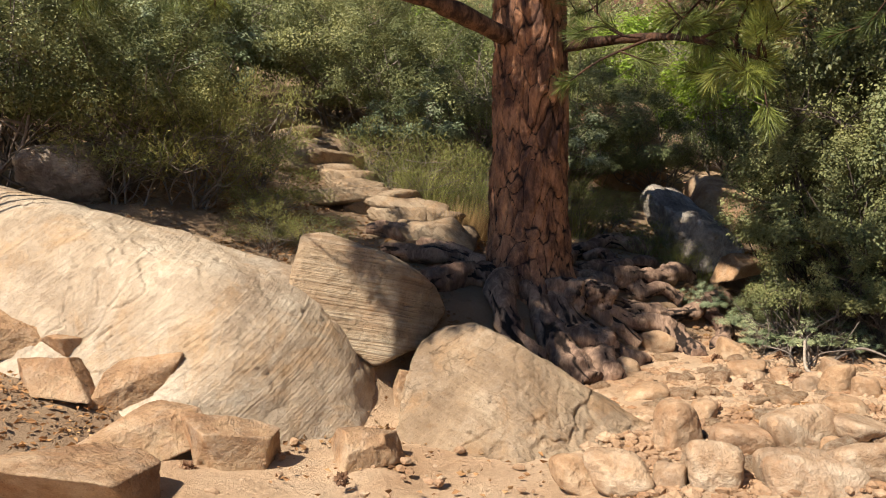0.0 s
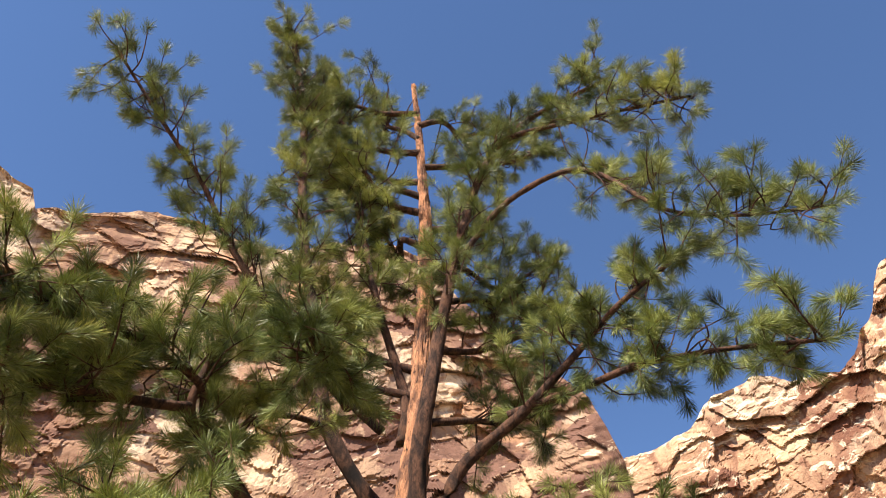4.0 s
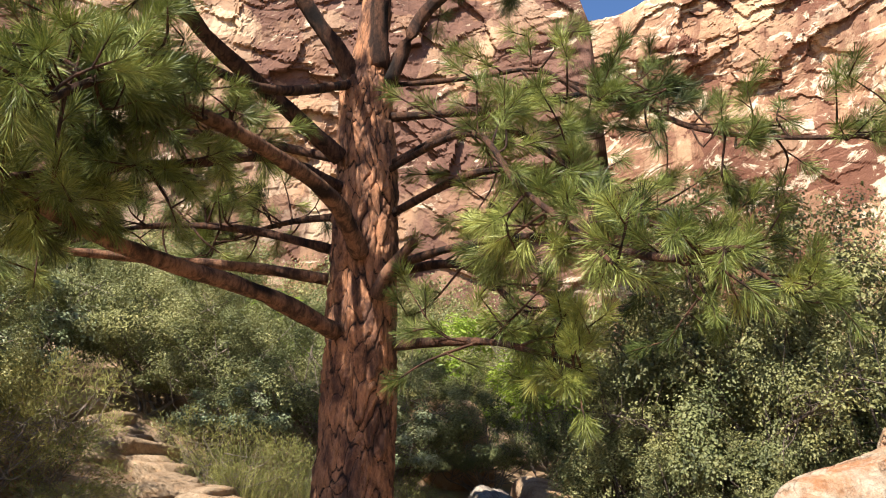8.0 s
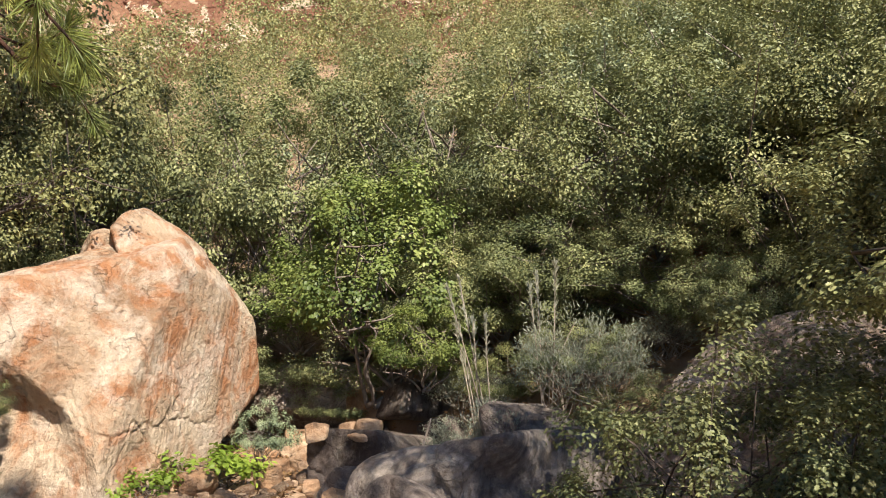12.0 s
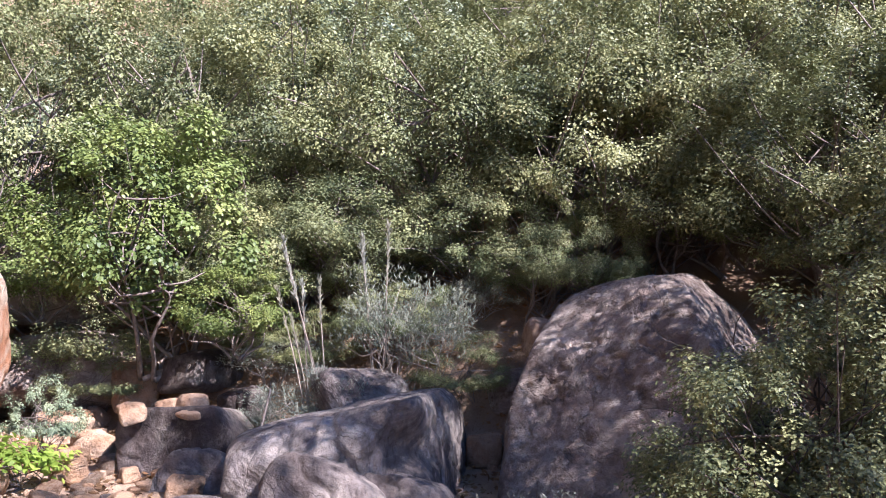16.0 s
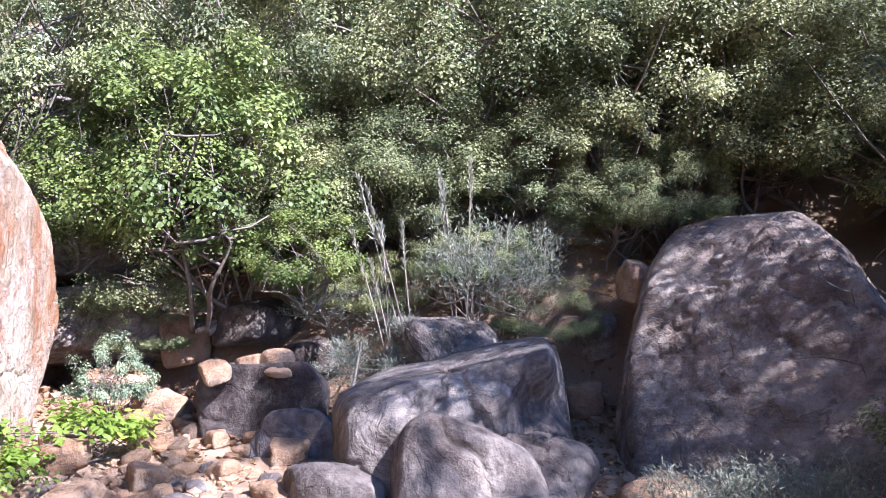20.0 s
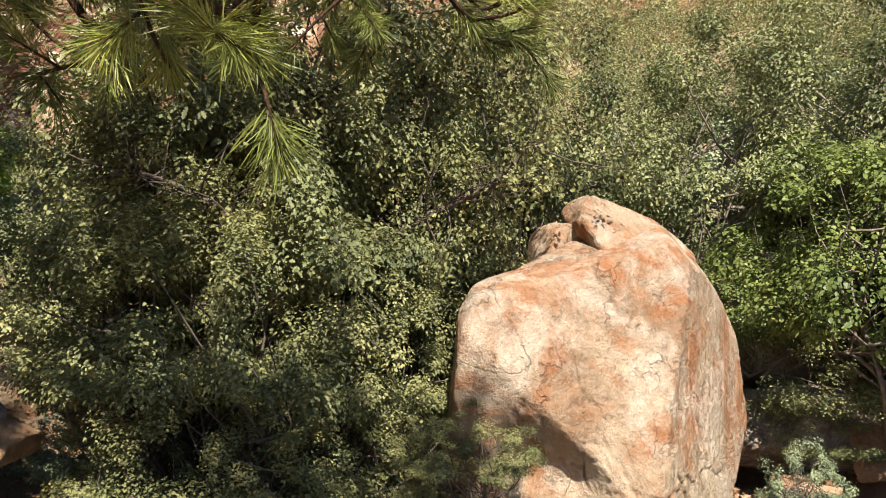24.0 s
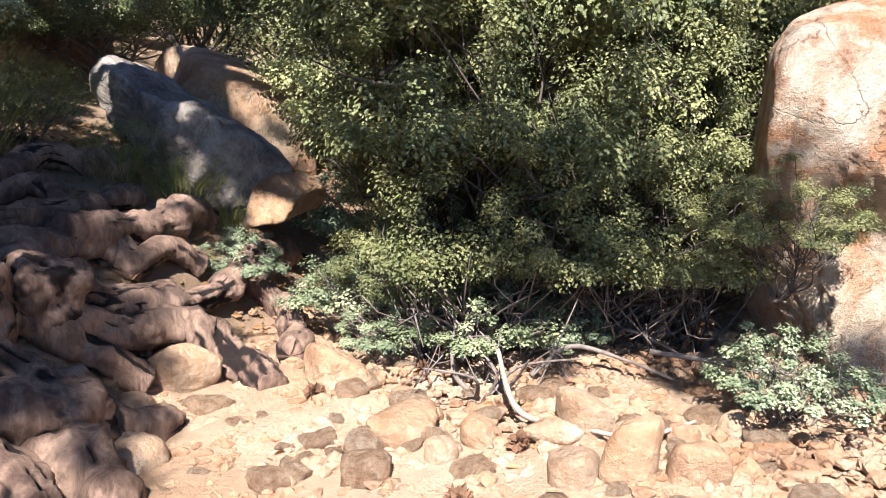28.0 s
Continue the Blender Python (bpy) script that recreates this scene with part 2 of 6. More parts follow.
def soil_material():
    """Orange sand in the wash, darker soil with litter on the banks; the mesh says which is where."""
    mat, nt, bsdf = material("sandy_soil", 0.95)
    v = coords(nt)
    at = nt.nodes.new("ShaderNodeAttribute")
    at.attribute_name = "plate"
    large = noise_tex(nt, v, 1.1, 6, 0.6, 0.3)
    bank = ramp(nt, large, (0.3, (0.24, 0.15, 0.09)), (0.5, (0.34, 0.23, 0.14)), (0.72, (0.44, 0.31, 0.20)))
    wash = ramp(nt, large, (0.3, (0.47, 0.295, 0.17)), (0.5, (0.61, 0.42, 0.265)), (0.72, (0.70, 0.52, 0.355)))
    col = blend(nt, at.outputs["Fac"], bank, wash)
    grit = noise_tex(nt, v, 70, 6, 0.75)
    col = blend(nt, 0.4, col, ramp(nt, grit, (0.3, (0.4, 0.36, 0.33)), (0.7, WHITE)), "MULTIPLY")
    bits = ramp(nt, noise_tex(nt, v, 14, 7, 0.75, 1.5), (0.58, BLACK), (0.66, (0.7, 0.7, 0.7)))
    col = blend(nt, maths(nt, "MULTIPLY", bits, maths(nt, "SUBTRACT", 1.1, at.outputs["Fac"])), col, (0.18, 0.10, 0.055))
    nt.links.new(col, bsdf.inputs["Base Color"])
    bump(nt, bsdf, maths(nt, "ADD", grit, maths(nt, "MULTIPLY", noise_tex(nt, v, 8, 8, 0.7), 2.0)), 0.9, 0.03)
    return mat


def cliff_material(name, varnish, shift, deep_below, gloom, cream_from):
    """Canyon wall: fractured panels of cream, tan and dark varnish, with stains, streaks and cracks."""
    mat, nt, bsdf = material(name, 0.95)
    v = coords(nt)
    warp = noise_tex(nt, v, 0.22, 6, 0.62, 0.5)
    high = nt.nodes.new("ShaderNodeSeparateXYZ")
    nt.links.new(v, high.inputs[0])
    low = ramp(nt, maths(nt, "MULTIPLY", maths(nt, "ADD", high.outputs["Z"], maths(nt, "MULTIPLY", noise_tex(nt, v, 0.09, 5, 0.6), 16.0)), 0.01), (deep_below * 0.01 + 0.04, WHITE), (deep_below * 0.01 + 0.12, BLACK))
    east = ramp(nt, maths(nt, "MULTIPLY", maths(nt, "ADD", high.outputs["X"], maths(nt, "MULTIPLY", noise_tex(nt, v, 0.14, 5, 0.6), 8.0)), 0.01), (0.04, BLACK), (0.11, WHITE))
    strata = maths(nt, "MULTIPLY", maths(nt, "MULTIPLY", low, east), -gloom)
    for scale, rot, amount in (((0.13, 0.13, 0.16), (0, 20, 0), 1.0), ((0.34, 0.34, 0.42), (0, -14, 10), 0.45)):
        vor = nt.nodes.new("ShaderNodeTexVoronoi")
        vor.inputs["Scale"].default_value = 1.0
        bent = nt.nodes.new("ShaderNodeVectorMath")
        bent.operation = "MULTIPLY_ADD"
        nt.links.new(noise_tex(nt, v, 0.3, 7, 0.66), bent.inputs[0])
        bent.inputs[1].default_value = (1.1, 0.7, 1.5)
        nt.links.new(coords(nt, scale, rot), bent.inputs[2])
        nt.links.new(bent.outputs[0], vor.inputs["Vector"])
        sep = nt.nodes.new("ShaderNodeSeparateColor")
        nt.links.new(vor.outputs["Color"], sep.inputs[0])
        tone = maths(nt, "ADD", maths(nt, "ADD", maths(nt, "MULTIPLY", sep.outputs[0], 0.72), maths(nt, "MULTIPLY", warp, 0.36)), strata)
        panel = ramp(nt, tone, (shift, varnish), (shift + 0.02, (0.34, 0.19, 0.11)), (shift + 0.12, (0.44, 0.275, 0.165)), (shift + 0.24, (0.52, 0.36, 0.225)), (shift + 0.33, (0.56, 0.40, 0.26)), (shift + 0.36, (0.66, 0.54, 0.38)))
        base = panel if amount == 1.0 else blend(nt, amount, base, panel)
    streak = noise_tex(nt, coords(nt, (0.5, 0.5, 0.07)), 1.0, 8, 0.62, 0.5)
    base = blend(nt, ramp(nt, streak, (0.50, BLACK), (0.57, (0.75, 0.75, 0.75))), base, tuple(c * 1.1 for c in varnish))
    cream = noise_tex(nt, coords(nt, (0.3, 0.3, 0.5), (0, 24, 0)), 1.0, 10, 0.72, 1.4)
    base = blend(nt, ramp(nt, cream, (cream_from, BLACK), (cream_from + 0.03, (0.85, 0.85, 0.85))), base, (0.70, 0.59, 0.43))
    fine = noise_tex(nt, v, 3.0, 9, 0.72)
    base = blend(nt, 0.4, base, ramp(nt, fine, (0.28, (0.4, 0.36, 0.34)), (0.62, WHITE)), "MULTIPLY")
    for scale, dist_in, width in ((0.16, 1.2, 0.007), (0.42, 0.8, 0.008)):
        line = maths(nt, "ABSOLUTE", maths(nt, "SUBTRACT", noise_tex(nt, coords(nt, (1, 1, 1.6), (8, 22, 0)), scale, 8, 0.6, dist_in), 0.5))
        base = blend(nt, 0.5, base, ramp(nt, line, (0.0, (0.14, 0.09, 0.07)), (width, WHITE)), "MULTIPLY")
    base = blend(nt, 1.0, base, (0.86, 0.84, 0.82), "MULTIPLY")
    nt.links.new(base, bsdf.inputs["Base Color"])
    bump(nt, bsdf, maths(nt, "ADD", maths(nt, "MULTIPLY", fine, 0.5), noise_tex(nt, v, 1.2, 9, 0.75)), 0.7, 0.12)
    return mat


def bark_material(name, crack, plate, bright, scale=1.0):
    mat, nt, bsdf = material(name, 0.95)
    at = nt.nodes.new("ShaderNodeAttribute")
    at.attribute_name = "plate"
    v = coords(nt, (1, 1, 0.4))
    grain = noise_tex(nt, v, 24 * scale, 9, 0.75, 0.6)
    tone = ramp(nt, noise_tex(nt, v, 6.0 * scale, 6, 0.68, 0.4), (0.40, plate), (0.49, tuple(a * 0.55 + b * 0.45 for a, b in zip(plate, bright))), (0.56, bright))
    col = blend(nt, ramp(nt, at.outputs["Fac"], (0.05, BLACK), (0.28, WHITE)), crack, tone)
    col = blend(nt, 0.8, col, ramp(nt, grain, (0.32, (0.28, 0.25, 0.25)), (0.64, WHITE)), "MULTIPLY")
    nt.links.new(col, bsdf.inputs["Base Color"])
    bump(nt, bsdf, grain, 1.0, 0.03)
    return mat


def twig_material(name, a, b):
    mat, nt, bsdf = material(name, 0.9)
    v = coords(nt)
    n = noise_tex(nt, v, 30, 6, 0.7)
    nt.links.new(ramp(nt, n, (0.3, a), (0.7, b)), bsdf.inputs["Base Color"])
    bump(nt, bsdf, n, 0.6, 0.01)
    return mat


SOIL = soil_material()
CLIFF = cliff_material("varnished_canyon_cliff", (0.17, 0.092, 0.066), 0.42, 33, 0.24, 0.60)
REDCLIFF = cliff_material("rust_varnished_cliff", (0.165, 0.075, 0.047), 0.46, 42, 0.13, 0.545)
BARK = bark_material("ponderosa_bark", (0.03, 0.02, 0.017), (0.15, 0.078, 0.054), (0.56, 0.275, 0.145))
# upper limbs: grey-brown bark with their backlit shade darkened into the colour
SHADEDBARK = bark_material("shaded_limb_bark", (0.014, 0.01, 0.008), (0.04, 0.023, 0.017), (0.14, 0.07, 0.042), 2.0)
# sunlit low limbs: brighter orange-brown version of the limb bark
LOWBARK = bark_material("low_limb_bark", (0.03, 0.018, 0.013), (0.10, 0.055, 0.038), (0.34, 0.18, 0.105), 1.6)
ROOTBARK = bark_material("old_root_wood", (0.03, 0.02, 0.016), (0.18, 0.11, 0.078), (0.44, 0.29, 0.20), 0.9)
TWIG = twig_material("grey_twig", (0.10, 0.078, 0.062), (0.27, 0.22, 0.18))
DARKTWIG = twig_material("dark_twig", (0.045, 0.034, 0.027), (0.13, 0.10, 0.08))
DRY = twig_material("bleached_twig", (0.22, 0.17, 0.125), (0.42, 0.35, 0.28))
# tone range also paints sunlit tufts and deep shadow into the needle colour
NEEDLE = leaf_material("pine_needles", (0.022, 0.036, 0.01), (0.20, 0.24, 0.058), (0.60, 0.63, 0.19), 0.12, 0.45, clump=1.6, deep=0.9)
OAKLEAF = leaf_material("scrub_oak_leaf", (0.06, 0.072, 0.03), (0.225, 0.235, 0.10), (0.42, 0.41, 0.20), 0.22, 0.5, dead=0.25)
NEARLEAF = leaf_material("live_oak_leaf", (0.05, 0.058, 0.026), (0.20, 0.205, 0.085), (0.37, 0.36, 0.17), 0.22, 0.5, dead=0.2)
GREYLEAF = leaf_material("grey_green_leaf", (0.12, 0.15, 0.085), (0.27, 0.30, 0.175), (0.46, 0.48, 0.30), 0.16, 0.42)
BRIGHTLEAF = leaf_material("fresh_green_leaf", (0.08, 0.12, 0.028), (0.24, 0.30, 0.085), (0.44, 0.47, 0.17), 0.28, 0.45, deep=0.85)
LIMELEAF = leaf_material("lime_green_leaf", (0.18, 0.26, 0.03), (0.28, 0.37, 0.06), (0.40, 0.48, 0.10), 0.45, 0.45)
GRASS = leaf_material("dry_bunch_grass", (0.10, 0.11, 0.035), (0.27, 0.265, 0.09), (0.50, 0.45, 0.20), 0.35, 0.6)
STRAW = leaf_material("straw_coloured_grass", (0.26, 0.16, 0.07), (0.40, 0.26, 0.12), (0.50, 0.36, 0.18), 0.3, 0.7)
SAGE = leaf_material("silver_sage", (0.17, 0.18, 0.13), (0.27, 0.28, 0.21), (0.38, 0.38, 0.29), 0.25, 0.7)
PLUME = leaf_material("pale_seed_plume", (0.26, 0.25, 0.19), (0.38, 0.37, 0.29), (0.48, 0.46, 0.37), 0.2, 0.7, deep=0.9)
LITTER = leaf_material("fallen_leaf", (0.16, 0.08, 0.04), (0.30, 0.16, 0.07), (0.42, 0.27, 0.13), 0.15, 0.8)
CONE = twig_material("pine_cone_scale", (0.10, 0.05, 0.03), (0.24, 0.13, 0.07))


# ---- helpers of this scene ----
def hash3(ix, iy, iz, k=0):
    n = (ix * 73856093) ^ (iy * 19349663) ^ (iz * 83492791) ^ (k * 2654435761)
    n = (n ^ (n >> 13)) * 1274126177
    n = n & 0x7FFFFFFF
    return ((n ^ (n >> 16)) & 0xFFFFFF) / float(0xFFFFFF)


def vnoise(p, k=0):
    """Smooth value noise from -1 to 1 at points p."""
    p = np.asarray(p, float)
    i = np.floor(p).astype(np.int64)
    f = p - i
    f = f * f * (3 - 2 * f)
    out = 0
    for dx in (0, 1):
        for dy in (0, 1):
            for dz in (0, 1):
                w = (f[:, 0] if dx else 1 - f[:, 0]) * (f[:, 1] if dy else 1 - f[:, 1]) * (f[:, 2] if dz else 1 - f[:, 2])
                out = out + w * hash3(i[:, 0] + dx, i[:, 1] + dy, i[:, 2] + dz, k)
    return out * 2 - 1


def fbm(p, octaves=4, k=0, gain=0.5):
    p, a, out = np.asarray(p, float), 1.0, 0
    for o in range(octaves):
        out = out + a * vnoise(p, k + o)
        p, a = p * 2.03 + 7.1, a * gain
    return out


def cells(p, k=0):
    """Cellular noise in 2D: distances to the nearest and second cell point, and the cell's random number."""
    i = np.floor(p).astype(np.int64)
    f1, f2, rid = np.full(len(p), 9.0), np.full(len(p), 9.0), np.zeros(len(p))
    for dx in (-1, 0, 1):
        for dy in (-1, 0, 1):
            cx, cy = i[:, 0] + dx, i[:, 1] + dy
            z = np.zeros_like(cx)
            px, py = cx + hash3(cx, cy, z, k), cy + hash3(cx, cy, z, k + 1)
            d = np.hypot(p[:, 0] - px, p[:, 1] - py)
            closer = d < f1
            f2 = np.where(closer, f1, np.minimum(f2, d))
            rid = np.where(closer, hash3(cx, cy, z, k + 2), rid)
            f1 = np.where(closer, d, f1)
    return f1, f2, rid


def facets(p, k=0, tilt=0.5):
    """Broken planes in 2D: each cell a plane of its own height and slope, between -1 and 1."""
    i = np.floor(p).astype(np.int64)
    best, f2, out = np.full(len(p), 9.0), np.full(len(p), 9.0), np.zeros(len(p))
    for dx in (-1, 0, 1):
        for dy in (-1, 0, 1):
            cx, cy = i[:, 0] + dx, i[:, 1] + dy
            z = np.zeros_like(cx)
            ox, oy = p[:, 0] - cx - hash3(cx, cy, z, k), p[:, 1] - cy - hash3(cx, cy, z, k + 1)
            d = np.maximum(np.abs(ox + 0.3 * oy), np.abs(oy - 0.2 * ox))
            plane = (hash3(cx, cy, z, k + 2) - 0.5) * 2 + tilt * (ox * (hash3(cx, cy, z, k + 3) - 0.5) + oy * (hash3(cx, cy, z, k + 4) - 0.2)) * 4
            closer = d < best
            f2 = np.where(closer, best, np.minimum(f2, d))
            out = np.where(closer, plane, out)
            best = np.where(closer, d, best)
    return out, f2 - best


def mesh(name, verts, faces, mat, smooth=True, plate=None):
    me = bpy.data.meshes.new(name)
    verts, faces = np.asarray(verts, np.float32), np.asarray(faces, np.int32)
    n, m = faces.shape
    me.vertices.add(len(verts))
    me.vertices.foreach_set("co", verts.ravel())
    me.loops.add(n * m)
    me.loops.foreach_set("vertex_index", faces.ravel())
    me.polygons.add(n)
    me.polygons.foreach_set("loop_start", np.arange(0, n * m, m, dtype=np.int32))
    me.polygons.foreach_set("use_smooth", np.full(n, smooth))
    me.update(calc_edges=True)
    if plate is not None:
        at = me.attributes.new("plate", "FLOAT", "POINT")
        at.data.foreach_set("value", np.asarray(plate, np.float32))
    me.materials.append(mat)
    return me


def part(name, me, parent, label=""):
    ob = new(name, me)
    ob.parent = parent
    return tagged(ob, label) if label else ob


def thing(name, loc, label, category, group="", kind="", rot=0.0, scale=1.0):
    ob = new(name)
    ob.empty_display_size = 0.1
    ob.matrix_basis = pose(*loc, 0, 0, rot) @ Matrix.Diagonal((scale, scale, scale, 1))
    return tagged(ob, label, category, group, kind)


def step(a):
    a = np.clip(a, 0, 1)
    return a * a * (3 - 2 * a)


def ground_h(x, y):
    """Height of the smooth ground: a flat wash with a bank behind it and a hillside to its right."""
    x, y = np.asarray(x, float), np.asarray(y, float)
    wash = 0.02 + 0.1 * np.clip(x - 0.5, 0, 5) + 0.05 * np.clip(-x - 1, 0, 6)
    s = (y - 6.0 - 0.8 * np.maximum(x, -2.8)) / 1.28
    bank = 0.5 * step(s) + 0.36 * np.maximum(s - 0.3, 0)
    bank = bank * (1 - step((-x - 0.9) / 0.8) * (1 - step((y - 5.3) / 1.6)) * 0.6)
    r = x - (4.6 + 0.45 * np.clip(y, -3, 8))
    hill = 0.35 * step(r / 0.6) + 0.55 * np.maximum(r, 0)
    h = wash + np.log(np.exp(2 * np.minimum(bank, 40)) + np.exp(2 * np.minimum(hill, 40)) - 1) / 2
    return np.where(h > 12, 12 + 4 * (1 - np.exp(-(h - 12) / 4)), h)


def gz(x, y):
    return float(ground_h(x, y))


def tube(points, radii, sides=8, rough=0.0, k=0, sub=6, freq=5, ridges=0.0):
    """Vertices, quads and a plate value of a tapered, uneven tube along a smooth line through the points."""
    P = np.array(points, float)
    n = len(P)
    T = np.linspace(0, n - 1, (n - 1) * sub + 1)
    i = np.clip(np.floor(T).astype(int), 0, n - 2)
    f = (T - i)[:, None]
    a, b = P[i], P[i + 1]
    m0 = (P[np.clip(i + 1, 0, n - 1)] - P[np.clip(i - 1, 0, n - 1)]) / 2
    m1 = (P[np.clip(i + 2, 0, n - 1)] - P[i]) / 2
    C = (2 * f**3 - 3 * f**2 + 1) * a + (f**3 - 2 * f**2 + f) * m0 + (-2 * f**3 + 3 * f**2) * b + (f**3 - f**2) * m1
    R = np.interp(T / (n - 1), np.linspace(0, 1, len(radii)), radii)
    C = np.vstack([C[:1] * 1.001 - C[1:2] * 0.001, C, C[-1:] * 1.25 - C[-2:-1] * 0.25])
    R = np.concatenate([[R[0] * 0.02], R, [R[-1] * 0.1]])
    D = np.gradient(C, axis=0)
    D /= np.linalg.norm(D, axis=1)[:, None] + 1e-9
    up = np.where(np.abs(D[:, 2:3]) > 0.9, (1.0, 0, 0), (0, 0, 1.0))
    U = np.cross(D, up)
    U /= np.linalg.norm(U, axis=1)[:, None] + 1e-9
    V = np.cross(D, U)
    ang = np.linspace(0, 2 * np.pi, sides, endpoint=False)
    ring = U[:, None, :] * np.cos(ang)[None, :, None] + V[:, None, :] * np.sin(ang)[None, :, None]
    verts = (C[:, None, :] + ring * R[:, None, None]).reshape(-1, 3)
    plate = np.full(len(verts), 0.6)
    if rough:
        nz = fbm(verts * freq + k * 3.7, 5, k, 0.6)
        verts = verts + ring.reshape(-1, 3) * (nz * rough * np.repeat(R, sides))[:, None]
        plate = np.clip(0.55 + nz * 0.6, 0, 1)
    if ridges:
        along = np.repeat(np.cumsum(np.concatenate([[0], np.linalg.norm(np.diff(C, axis=0), axis=1)])), sides)
        turn = np.tile(ang, len(C))
        line = fbm(np.stack([np.cos(turn) * 2.6, np.sin(turn) * 2.6, along * 4.5 + k], 1), 4, k + 3, 0.62)
        verts = verts + ring.reshape(-1, 3) * (line * ridges * np.repeat(R, sides))[:, None]
        plate = np.clip(plate + line * 0.9, 0, 1)
    r, c = len(C), sides
    j = np.arange(r - 1)[:, None] * c
    q = np.arange(c)[None, :]
    q2 = (q + 1) % c
    faces = np.stack([j + q, j + q2, j + c + q2, j + c + q], -1).reshape(-1, 4)
    return verts, faces, plate, C


def merged(pieces):
    """Joins (vertices, faces) pairs."""
    vs, fs, base = [], [], 0
    for v, f in pieces:
        vs.append(v)
        fs.append(np.asarray(f) + base)
        base += len(v)
    return np.vstack(vs), np.vstack(fs)


def unit(v):
    return v / (np.linalg.norm(v, axis=-1, keepdims=True) + 1e-9)


def leaves(rng, centres, outward, size, slim=0.5, fold=0.25, droop=0.0, full=False, facing=False):
    """One folded four- or six-cornered leaf at each centre, turned at random about the outward way."""
    n = len(centres)
    d = unit(outward + rng.normal(0, 0.75, (n, 3)) + np.array((0, 0, -droop)))
    s = unit(np.cross(d, rng.normal(0, 1, (n, 3))))
    nn = np.cross(d, s)
    if facing:
        nn = unit(outward + np.array((0, 0, 0.4)) + rng.normal(0, 0.30, (n, 3)))
        d = unit(np.cross(nn, rng.normal(0, 1, (n, 3))))
        s = np.cross(nn, d)
    L = (size * rng.uniform(0.6, 1.35, n))[:, None]
    W = L * slim
    if full == "lobed":
        prof = [(0.16, 0.14), (0.30, 0.42), (0.40, 0.22), (0.58, 0.52), (0.70, 0.26), (0.86, 0.36)]
        ring = [centres] + [centres + d * L * u + s * W * w + nn * W * fold * w * 1.6 for u, w in prof] + [centres + d * L] + [centres + d * L * u - s * W * w + nn * W * fold * w * 1.6 for u, w in prof[::-1]]
        return np.stack(ring, 1).reshape(-1, 3), np.arange(14 * n).reshape(-1, 14)
    if full:
        a, b = d * L * 0.3 + nn * W * fold * 0.7, d * L * 0.72 + nn * W * fold * 0.6
        v = np.stack([centres, centres + a + s * W * 0.46, centres + b + s * W * 0.5, centres + d * L, centres + b - s * W * 0.5, centres + a - s * W * 0.46], 1).reshape(-1, 3)
        return v, np.arange(6 * n).reshape(-1, 6)
    v = np.stack([centres, centres + d * L * 0.5 + s * W * 0.5 + nn * W * fold, centres + d * L, centres + d * L * 0.5 - s * W * 0.5 + nn * W * fold], 1).reshape(-1, 3)
    return v, np.arange(4 * n).reshape(-1, 4)


def blades(rng, roots, ways, length, width, bend=0.3, single=False):
    """Thin bent blades or needles: two quads each, narrowing to the tip."""
    n = len(roots)
    d = unit(ways)
    s = unit(np.cross(d, rng.normal(0, 1, (n, 3))))
    L = np.asarray(length)[:, None] if np.ndim(length) else np.full((n, 1), length)
    b = rng.normal(0, bend, (n, 3)) * L * 0.3 + np.array((0, 0, -1.0)) * L * bend * 0.35
    mid, tip = roots + d * L * 0.55 + b * 0.3, roots + d * L + b
    w = s * width * 0.5
    if single:
        v = np.stack([roots - w * 0.6, mid + w, tip, mid - w], 1).reshape(-1, 3)
        return v, np.arange(4 * n).reshape(-1, 4)
    v = np.stack([roots - w, roots + w, mid + w * 0.9, mid - w * 0.9, tip + w * 0.15, tip - w * 0.15], 1).reshape(-1, 3)
    i = np.arange(n)[:, None] * 6
    f = np.concatenate([i + np.array([[0, 1, 2, 3]]), i + np.array([[3, 2, 4, 5]])], 1).reshape(-1, 4)
    return v, f


SPHERES = {}


def sphere(sub):
    if sub not in SPHERES:
        bm = bmesh.new()
        bmesh.ops.create_icosphere(bm, subdivisions=sub, radius=1)
        bm.verts.ensure_lookup_table()
        SPHERES[sub] = (np.array([v.co[:] for v in bm.verts]), np.array([[v.index for v in f.verts] for f in bm.faces]))
        bm.free()
    return SPHERES[sub]


